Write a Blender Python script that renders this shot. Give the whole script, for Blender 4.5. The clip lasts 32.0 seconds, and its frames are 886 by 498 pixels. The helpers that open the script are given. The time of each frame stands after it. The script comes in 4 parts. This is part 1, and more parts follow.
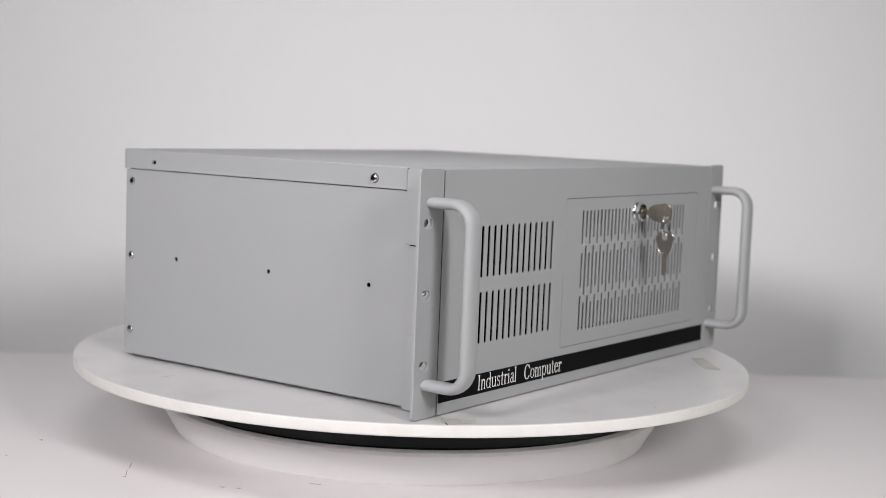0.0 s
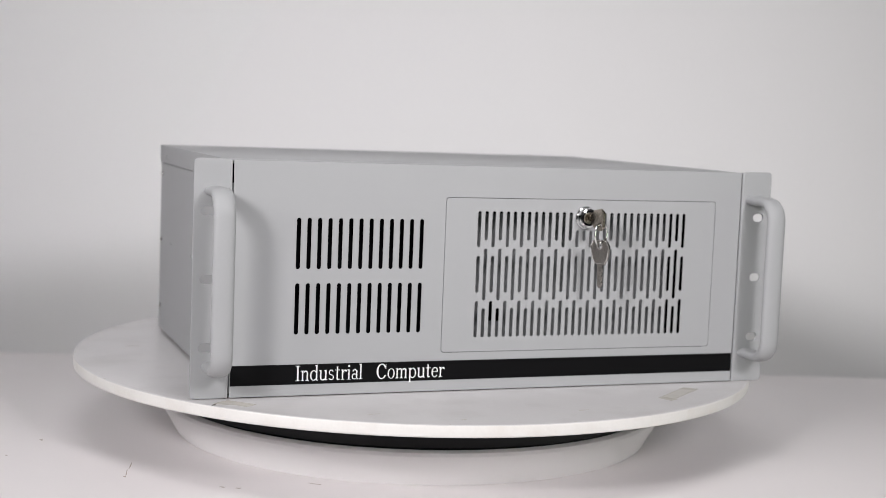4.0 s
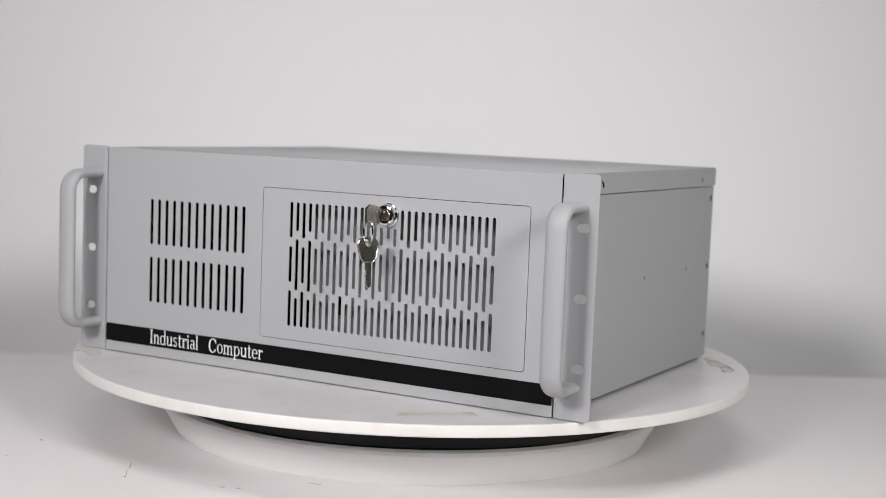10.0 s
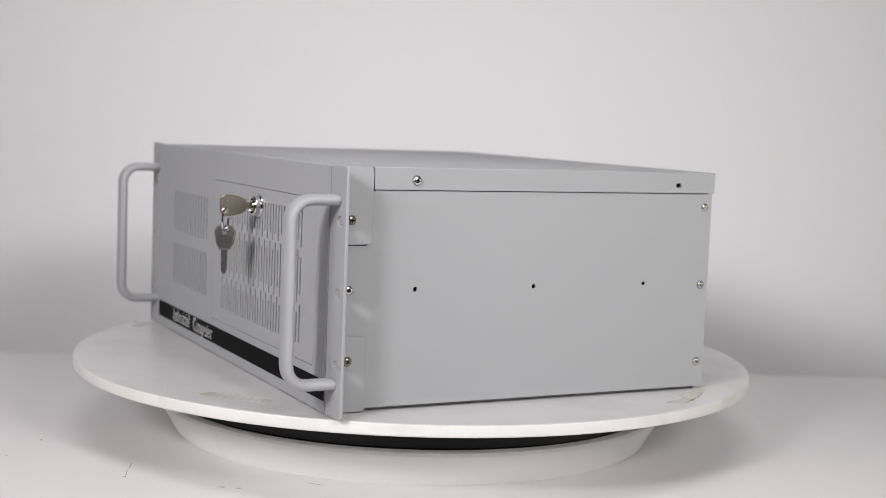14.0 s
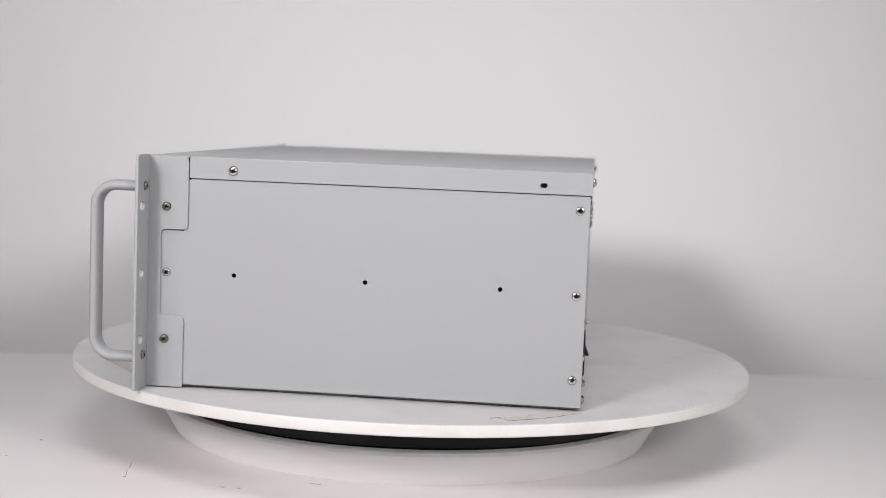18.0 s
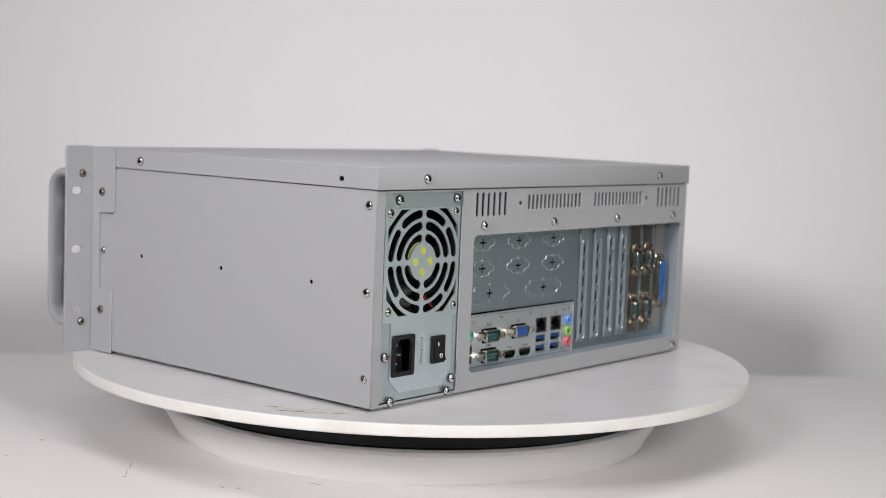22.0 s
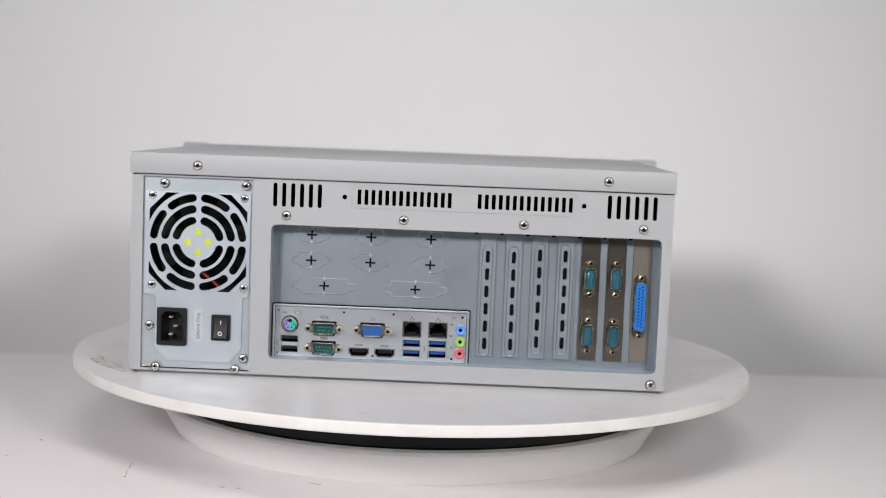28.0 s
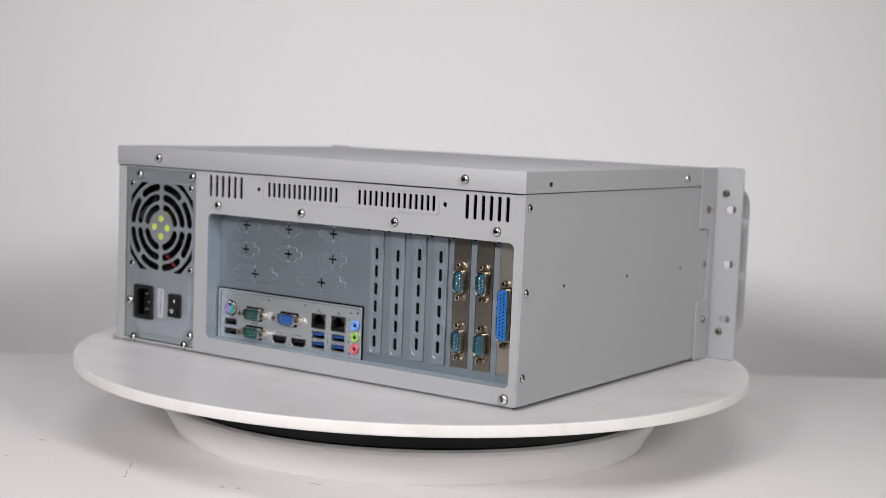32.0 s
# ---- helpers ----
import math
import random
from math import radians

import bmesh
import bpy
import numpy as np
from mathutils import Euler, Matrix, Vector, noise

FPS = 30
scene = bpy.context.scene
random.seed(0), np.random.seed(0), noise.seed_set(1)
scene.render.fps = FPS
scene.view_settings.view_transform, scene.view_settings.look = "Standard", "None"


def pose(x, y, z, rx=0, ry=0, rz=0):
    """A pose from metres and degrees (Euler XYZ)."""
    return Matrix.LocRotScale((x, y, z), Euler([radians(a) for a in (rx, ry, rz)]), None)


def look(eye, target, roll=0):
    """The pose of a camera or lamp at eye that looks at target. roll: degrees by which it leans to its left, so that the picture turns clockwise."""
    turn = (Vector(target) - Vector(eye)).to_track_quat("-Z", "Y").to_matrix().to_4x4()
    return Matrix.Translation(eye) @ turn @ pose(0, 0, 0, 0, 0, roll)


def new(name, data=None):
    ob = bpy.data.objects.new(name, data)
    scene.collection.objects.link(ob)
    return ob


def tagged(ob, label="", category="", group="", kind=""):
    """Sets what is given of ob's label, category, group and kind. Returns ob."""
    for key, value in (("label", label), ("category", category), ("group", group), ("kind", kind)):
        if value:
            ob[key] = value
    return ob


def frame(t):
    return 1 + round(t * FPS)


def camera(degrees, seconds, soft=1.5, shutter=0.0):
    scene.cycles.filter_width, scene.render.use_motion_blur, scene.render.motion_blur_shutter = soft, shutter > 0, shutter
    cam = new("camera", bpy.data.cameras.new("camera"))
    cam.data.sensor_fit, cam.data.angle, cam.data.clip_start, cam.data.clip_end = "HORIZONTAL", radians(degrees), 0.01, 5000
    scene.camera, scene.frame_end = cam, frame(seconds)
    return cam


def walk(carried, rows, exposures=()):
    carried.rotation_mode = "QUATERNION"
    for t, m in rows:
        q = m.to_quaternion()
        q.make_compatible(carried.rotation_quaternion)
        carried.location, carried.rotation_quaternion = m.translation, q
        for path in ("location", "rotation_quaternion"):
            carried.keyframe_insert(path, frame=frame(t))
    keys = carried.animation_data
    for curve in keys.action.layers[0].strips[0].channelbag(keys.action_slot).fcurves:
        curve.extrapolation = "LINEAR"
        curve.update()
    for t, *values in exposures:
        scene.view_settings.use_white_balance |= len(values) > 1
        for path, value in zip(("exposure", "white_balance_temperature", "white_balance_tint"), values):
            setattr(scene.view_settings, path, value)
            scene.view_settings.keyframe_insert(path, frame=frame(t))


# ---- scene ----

from mathutils.geometry import delaunay_2d_cdt

# ======================= camera =======================
cam = camera(35.5733, 32.0, soft=0.65)
cam.data.dof.use_dof, cam.data.dof.focus_distance, cam.data.dof.aperture_fstop = True, 1.0, 7.1
STAND = look((0.0, -1.24083, 0.213452), (0.018654, -0.245592, 0.117792), 2.2452)
walk(cam, [(0, STAND), (32, STAND)])

# ======================= light =======================
TABLE_Z = -0.067
TABLE_BACK = 0.3015
WALL_Y = 0.50
WALL_TURN = 1.95


def softbox(name, eye, target, w, h, watts, tint, spread=180):
    data = bpy.data.lights.new(name, "AREA")
    data.shape, data.size, data.size_y, data.energy, data.color = "RECTANGLE", w, h, watts, tint
    data.spread = radians(spread)
    ob = new(name, data)
    ob.matrix_world = look(eye, target)
    return ob


softbox("softbox_left", (-0.88, -1.66, 0.91), (0.05, 0.05, 0.14), 0.30, 0.30, 3.1, (1.0, 0.972, 0.98), 66)
softbox("softbox_left_outer", (-1.43, -1.53, 0.87), (0.12, 0.05, 0.12), 0.30, 0.30, 0.85, (1.0, 0.972, 0.98), 62)
softbox("softbox_right", (0.82, -1.45, 0.82), (0.0, 0.05, 0.14), 0.30, 0.30, 2.5, (1.0, 0.972, 0.98), 72)
# unseen lamp added at the right for greenish reflections in the rear metal
softbox("unseen_side_lamp", (2.19, -0.98, 0.12), (0, -0.98, 0.12), 1.4, 0.65, 3.8, (0.86, 1.0, 0.78))
softbox("ceiling_panel", (0, -0.85, 1.86), (0, -0.5, 0), 1.0, 0.8, 7.8, (1.0, 0.98, 0.99), 110)

world = bpy.data.worlds.new("room_air")
world.use_nodes = True
world.node_tree.nodes["Background"].inputs[0].default_value = (0.9, 0.93, 1.0, 1)
world.node_tree.nodes["Background"].inputs[1].default_value = 0.2
scene.world = world
scene.view_settings.exposure = 0.0


# ======================= materials =======================
def paint(name, colour, rough=0.5, metal=0.0, grain=0.0, grain_size=900.0, spots=0.0, spot_size=14.0, spot_colour=None,
          bump=0.0, coat=0.0, ior=1.5):
    """A surface with fine grain and large soft stains, both at real size."""
    m = bpy.data.materials.new(name)
    m.use_nodes = True
    nt = m.node_tree
    bsdf = nt.nodes["Principled BSDF"]
    bsdf.inputs["Roughness"].default_value = rough
    bsdf.inputs["Metallic"].default_value = metal
    bsdf.inputs["IOR"].default_value = ior
    bsdf.inputs["Coat Weight"].default_value = coat
    bsdf.inputs["Base Color"].default_value = (*colour, 1)
    if not (grain or spots or bump):
        return m
    tc = nt.nodes.new("ShaderNodeTexCoord")
    fine = nt.nodes.new("ShaderNodeTexNoise")
    fine.inputs["Scale"].default_value = grain_size
    fine.inputs["Detail"].default_value = 3
    nt.links.new(tc.outputs["Object"], fine.inputs["Vector"])
    wide = nt.nodes.new("ShaderNodeTexNoise")
    wide.inputs["Scale"].default_value = spot_size
    wide.inputs["Detail"].default_value = 5
    nt.links.new(tc.outputs["Object"], wide.inputs["Vector"])
    ramp = nt.nodes.new("ShaderNodeMapRange")
    ramp.inputs["From Min"].default_value, ramp.inputs["From Max"].default_value = 0.5, 0.75
    ramp.inputs["To Min"].default_value, ramp.inputs["To Max"].default_value = 0.0, spots
    nt.links.new(wide.outputs["Fac"], ramp.inputs["Value"])
    mix1 = nt.nodes.new("ShaderNodeMix")
    mix1.data_type = "RGBA"
    mix1.inputs["A"].default_value = (*colour, 1)
    sc = spot_colour or tuple(c * 0.75 for c in colour)
    mix1.inputs["B"].default_value = (*sc, 1)
    nt.links.new(ramp.outputs["Result"], mix1.inputs["Factor"])
    g = nt.nodes.new("ShaderNodeMapRange")
    g.inputs["To Min"].default_value, g.inputs["To Max"].default_value = 1 - grain, 1 + grain
    nt.links.new(fine.outputs["Fac"], g.inputs["Value"])
    mul = nt.nodes.new("ShaderNodeVectorMath")
    mul.operation = "SCALE"
    nt.links.new(mix1.outputs["Result"], mul.inputs[0])
    nt.links.new(g.outputs["Result"], mul.inputs["Scale"])
    nt.links.new(mul.outputs["Vector"], bsdf.inputs["Base Color"])
    rr = nt.nodes.new("ShaderNodeMapRange")
    rr.inputs["To Min"].default_value, rr.inputs["To Max"].default_value = max(rough - 0.08, 0.02), min(rough + 0.08, 1)
    nt.links.new(wide.outputs["Fac"], rr.inputs["Value"])
    nt.links.new(rr.outputs["Result"], bsdf.inputs["Roughness"])
    if bump:
        b = nt.nodes.new("ShaderNodeBump")
        b.inputs["Strength"].default_value, b.inputs["Distance"].default_value = bump, 0.0004
        nt.links.new(fine.outputs["Fac"], b.inputs["Height"])
        nt.links.new(b.outputs["Normal"], bsdf.inputs["Normal"])
    return m


GREY = paint("grey_powder_coat", (0.355, 0.360, 0.369), 0.5, grain=0.03, grain_size=1500, bump=0.12, spots=0.08, spot_size=6, ior=1.4)
ZINC = paint("galvanised_steel", (0.347, 0.397, 0.443), 0.45, metal=0.95, grain=0.05, grain_size=500, spots=0.3, spot_size=40, bump=0.05)
PSU_STEEL = paint("bright_zinc_sheet", (0.715, 0.78, 0.85), 0.40, metal=0.92, grain=0.03, spots=0.2, spot_size=30)
SHIELD = paint("brushed_shield", (0.78, 0.82, 0.865), 0.35, metal=0.95, grain=0.04, spots=0.15, spot_size=60)
CHROME = paint("polished_chrome", (0.78, 0.78, 0.78), 0.1, metal=1.0, grain=0.02)
NICKEL = paint("worn_nickel", (0.50, 0.445, 0.37), 0.24, metal=1.0, grain=0.06, grain_size=700, spots=0.35, spot_size=120)
BRACKET = paint("tarnished_nickel", (0.30, 0.27, 0.225), 0.3, metal=1.0, grain=0.08, grain_size=600, spots=0.9, spot_size=90)
SHELL = paint("tinned_shell", (0.60, 0.57, 0.52), 0.24, metal=1.0, grain=0.03)
BRACKET_LIGHT = paint("brushed_nickel", (0.50, 0.46, 0.39), 0.34, metal=1.0, grain=0.05, grain_size=600, spots=0.4, spot_size=45)
PORT_SHELL = paint("dull_tin_shell", (0.42, 0.37, 0.295), 0.27, metal=1.0, grain=0.05, grain_size=600, spots=0.4, spot_size=120)
PORT_NUT = paint("tarnished_post", (0.42, 0.36, 0.275), 0.24, metal=1.0, grain=0.05, spots=0.4, spot_size=150)
NUT = paint("bright_nickel_post", (0.53, 0.48, 0.40), 0.33, metal=1.0, grain=0.04)
SCREW = paint("screw_nickel", (0.72, 0.70, 0.67), 0.22, metal=1.0, grain=0.03)
# near-black stands in for the shade inside gaps, holes and openings
DARK = paint("recess_shade_black", (0.006, 0.006, 0.007), 0.8, ior=1.08)
# paler than the plate: puts the blanks' edge highlights into the colour
PRESSED = paint("edge_highlight_metal", (0.56, 0.61, 0.65), 0.36, metal=1.0, grain=0.05)
FOLD = paint("dull_galvanised_fold", (0.37, 0.42, 0.46), 0.6, metal=0.75, grain=0.05, grain_size=500, spots=0.3, spot_size=40)
COVER = paint("bright_galvanised_cover", (0.405, 0.455, 0.505), 0.44, metal=0.95, grain=0.05, grain_size=500, spots=0.3, spot_size=40, bump=0.05)
# cover metal made lighter, so the colour carries the ribs' highlights
RIB = paint("rib_highlight_metal", (0.45, 0.50, 0.55), 0.40, metal=0.95, grain=0.04)
TEAL_DARK = paint("blue_green_plastic", (0.012, 0.095, 0.145), 0.4)
BLACK = paint("black_plastic", (0.012, 0.012, 0.013), 0.42, grain=0.05, ior=1.35)
STRIPE = paint("black_print", (0.0045, 0.0045, 0.005), 0.6, grain=0.06, grain_size=700, ior=1.15)
WHITE_INK = paint("white_print", (0.82, 0.82, 0.82), 0.5)
GREY_INK = paint("grey_print", (0.07, 0.072, 0.075), 0.6)
TEAL = paint("teal_plastic", (0.002, 0.09, 0.09), 0.42)
BLUE = paint("blue_plastic", (0.012, 0.135, 0.46), 0.4)
USB_BLUE = paint("usb_blue_plastic", (0.006, 0.062, 0.27), 0.4)
VGA_BLUE = paint("vga_blue_plastic", (0.025, 0.105, 0.36), 0.42)
PORT_BLUE = paint("audio_blue_plastic", (0.11, 0.27, 0.66), 0.4)
PORT_GREEN = paint("audio_green_plastic", (0.26, 0.45, 0.10), 0.4)
PORT_PINK = paint("audio_pink_plastic", (0.56, 0.12, 0.135), 0.4)
MINI_PURPLE = paint("purple_plastic", (0.27, 0.18, 0.55), 0.4)
MINI_GREEN = paint("green_plastic", (0.02, 0.45, 0.30), 0.4)
GOLD = paint("contact_pin", (0.72, 0.69, 0.60), 0.3, metal=0.8)
HUB_YELLOW = paint("fan_hub_label", (0.47, 0.53, 0.055), 0.5, grain=0.1, grain_size=300, spots=0.8, spot_size=260, spot_colour=(0.60, 0.63, 0.30))
RED_WIRE = paint("red_wire", (0.45, 0.01, 0.02), 0.5)
WALL = paint("white_wall_paint", (0.808, 0.80, 0.81), 0.85, grain=0.015, grain_size=200, spots=0.04, spot_size=1.5, bump=0.05)
TABLE = paint("white_laminate", (0.785, 0.75, 0.753), 0.42, grain=0.015, grain_size=400, spots=0.06, spot_size=5)
DISC = paint("white_board", (0.575, 0.562, 0.566), 0.32, grain=0.035, grain_size=300, spots=0.4, spot_size=20, spot_colour=(0.43, 0.415, 0.405))
DISC_EDGE = paint("cut_board_edge", (0.70, 0.685, 0.665), 0.5, grain=0.04, grain_size=500, spots=0.3, spot_size=38, spot_colour=(0.50, 0.44, 0.38))
BASE = paint("white_abs", (0.90, 0.885, 0.885), 0.4, grain=0.01, spots=0.05, spot_size=8)
RUBBER = paint("black_ring", (0.004, 0.004, 0.005), 0.4, grain=0.1, grain_size=300, ior=1.3)
TAPE = paint("old_tape", (0.485, 0.468, 0.44), 0.45, grain=0.06, grain_size=400, spots=0.4, spot_size=90)
SCUFF = paint("brown_scuff", (0.34, 0.27, 0.22), 0.7, grain=0.1, spots=0.5, spot_size=200)
# dark colour for the unseen walls, kept low to limit bounce and reflections
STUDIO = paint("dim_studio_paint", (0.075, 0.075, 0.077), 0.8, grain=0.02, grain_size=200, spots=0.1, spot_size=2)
FLOOR = paint("grey_floor", (0.35, 0.34, 0.33), 0.6, grain=0.03, spots=0.2, spot_size=3)

MM = 0.001


# ======================= mesh helpers (millimetres in, metres out) =======================
def finish(mesh, mats, angle=24):
    for m in (mats if isinstance(mats, (list, tuple)) else [mats]):
        mesh.materials.append(m)
    mesh.polygons.foreach_set("use_smooth", [True] * len(mesh.polygons))
    mesh.set_sharp_from_angle(angle=radians(angle))
    mesh.update()
    return mesh


def to_mesh(bm, name, mats, scale=MM, angle=24):
    bmesh.ops.recalc_face_normals(bm, faces=bm.faces[:])
    bm.transform(Matrix.Scale(scale, 4))
    mesh = bpy.data.meshes.new(name)
    bm.to_mesh(mesh)
    bm.free()
    return finish(mesh, mats, angle)


def part(name, made, mats, parent, label="", at=None):
    """One mesh object under a thing or a part; made is a bmesh in mm or a finished mesh."""
    mesh = to_mesh(made, name, mats) if isinstance(made, bmesh.types.BMesh) else made
    ob = new(name, mesh)
    ob.parent = parent
    if at is not None:
        ob.matrix_basis = at
    if label:
        tagged(ob, label)
    return ob


def mm(x, y, z, rx=0, ry=0, rz=0):
    return pose(x * MM, y * MM, z * MM, rx, ry, rz)


def box(bm, x0, x1, y0, y1, z0, z1, bevel=0.0, seg=2, mat=0):
    vs = [bm.verts.new(v) for v in ((x0, y0, z0), (x1, y0, z0), (x1, y1, z0), (x0, y1, z0), (x0, y0, z1), (x1, y0, z1), (x1, y1, z1), (x0, y1, z1))]
    fs = [bm.faces.new([vs[i] for i in q]) for q in ((3, 2, 1, 0), (4, 5, 6, 7), (0, 1, 5, 4), (1, 2, 6, 5), (2, 3, 7, 6), (3, 0, 4, 7))]
    for q in fs:
        q.material_index = mat
    if bevel:
        es = list({e for q in fs for e in q.edges})
        r = bmesh.ops.bevel(bm, geom=es, offset=bevel, segments=seg, affect="EDGES", profile=0.5)
        for q in r["faces"]:
            q.material_index = mat
    return bm


def boxes(*specs, bevel=0.0):
    bm = bmesh.new()
    for s in specs:
        box(bm, *s, bevel=bevel)
    return bm


def lathe(bm, profile, seg=32, mat=0, centre=(0, 0, 0), axis="z"):
    """Turn (radius, height) pairs round an axis."""
    rings = []
    for r, h in profile:
        ring = []
        for k in range(seg):
            a = 2 * math.pi * k / seg
            p = (r * math.cos(a), r * math.sin(a), h)
            if axis == "y":
                p = (p[0], p[2], -p[1])
            elif axis == "x":
                p = (p[2], p[0], p[1])
            ring.append(bm.verts.new((p[0] + centre[0], p[1] + centre[1], p[2] + centre[2])))
        rings.append(ring)
    for a, b in zip(rings, rings[1:]):
        for k in range(seg):
            bm.faces.new((a[k], a[(k + 1) % seg], b[(k + 1) % seg], b[k])).material_index = mat
    for ring in (rings[0], rings[-1]):
        bm.faces.new(ring).material_index = mat
    return bm


def sweep(bm, path, section, side=(1, 0, 0)):
    """Carry a closed section (list of (across, in-plane)) along a flat path; side is the path plane's normal."""
    side = Vector(side)
    pts = [Vector(p) for p in path]
    rings = []
    for i, p in enumerate(pts):
        t = (pts[min(i + 1, len(pts) - 1)] - pts[max(i - 1, 0)]).normalized()
        n = side.cross(t).normalized()
        rings.append([bm.verts.new(p + side * a + n * b) for a, b in section])
    k = len(section)
    for a, b in zip(rings, rings[1:]):
        for i in range(k):
            bm.faces.new((a[i], a[(i + 1) % k], b[(i + 1) % k], b[i]))
    bm.faces.new(rings[0])
    bm.faces.new(rings[-1])
    return bm


def rrect(x0, y0, x1, y1, r=0.0, n=5):
    if r <= 0:
        return [(x0, y0), (x1, y0), (x1, y1), (x0, y1)]
    out = []
    for cx, cy, a0 in ((x1 - r, y0 + r, -90), (x1 - r, y1 - r, 0), (x0 + r, y1 - r, 90), (x0 + r, y0 + r, 180)):
        for k in range(n + 1):
            a = radians(a0 + 90 * k / n)
            out.append((cx + r * math.cos(a), cy + r * math.sin(a)))
    return out


def fillet(lp, r, n=3):
    """The loop with its corners rounded by r."""
    out, k = [], len(lp)
    for i in range(k):
        p0, p, p1 = Vector(lp[i - 1]), Vector(lp[i]), Vector(lp[(i + 1) % k])
        d0, d1 = p0 - p, p1 - p
        a = p + d0.normalized() * min(r, d0.length * 0.45)
        b = p + d1.normalized() * min(r, d1.length * 0.45)
        for j in range(n + 1):
            u = j / n
            out.append(tuple(a * (1 - u) ** 2 + p * 2 * u * (1 - u) + b * u * u))
    return out


def ring_of(cx, cy, r, n=20):
    return [(cx + r * math.cos(2 * math.pi * k / n), cy + r * math.sin(2 * math.pi * k / n)) for k in range(n)]


def vslot(cx, y0, y1, w):
    return rrect(cx - w / 2, min(y0, y1), cx + w / 2, max(y0, y1), w / 2 * 0.98, 4)


def arc_slot(cx, cy, r0, r1, a0, a1, n=9):
    """A curved slot with round ends, its ends at the angles a0 and a1."""
    rm, e = (r0 + r1) / 2, (r1 - r0) / 2
    b0, b1 = a0 + math.degrees(e / rm), a1 - math.degrees(e / rm)
    out = []
    for k in range(n + 1):
        a = radians(b0 + (b1 - b0) * k / n)
        out.append((cx + r1 * math.cos(a), cy + r1 * math.sin(a)))
    ex, ey = cx + rm * math.cos(radians(b1)), cy + rm * math.sin(radians(b1))
    out += [(ex + e * math.cos(radians(b1 + q)), ey + e * math.sin(radians(b1 + q))) for q in (36, 72, 108, 144)]
    for k in range(n, -1, -1):
        a = radians(b0 + (b1 - b0) * k / n)
        out.append((cx + r0 * math.cos(a), cy + r0 * math.sin(a)))
    ex, ey = cx + rm * math.cos(radians(b0)), cy + rm * math.sin(radians(b0))
    out += [(ex + e * math.cos(radians(b0 + q)), ey + e * math.sin(radians(b0 + q))) for q in (216, 252, 288, 324)]
    return out


def inset(lp, d):
    """The loop moved to its own inside by d (outside for a negative d)."""
    n = len(lp)
    area = sum(lp[k][0] * lp[(k + 1) % n][1] - lp[(k + 1) % n][0] * lp[k][1] for k in range(n))
    sgn = 1 if area > 0 else -1
    out = []
    for k in range(n):
        p0, p, p1 = Vector(lp[k - 1]), Vector(lp[k]), Vector(lp[(k + 1) % n])
        e0, e1 = (p - p0).normalized(), (p1 - p).normalized()
        n0, n1 = Vector((-e0.y, e0.x)) * sgn, Vector((-e1.y, e1.x)) * sgn
        m = n0 + n1
        m = n0 if m.length < 1e-6 else m.normalized()
        out.append(tuple(p + m * d / max(m.dot(n0), 0.5)))
    return out


def inside(pt, lp):
    x, y = pt
    hit = False
    for (x0, y0), (x1, y1) in zip(lp, lp[1:] + lp[:1]):
        if (y0 > y) != (y1 > y) and x < (x1 - x0) * (y - y0) / (y1 - y0) + x0:
            hit = not hit
    return hit


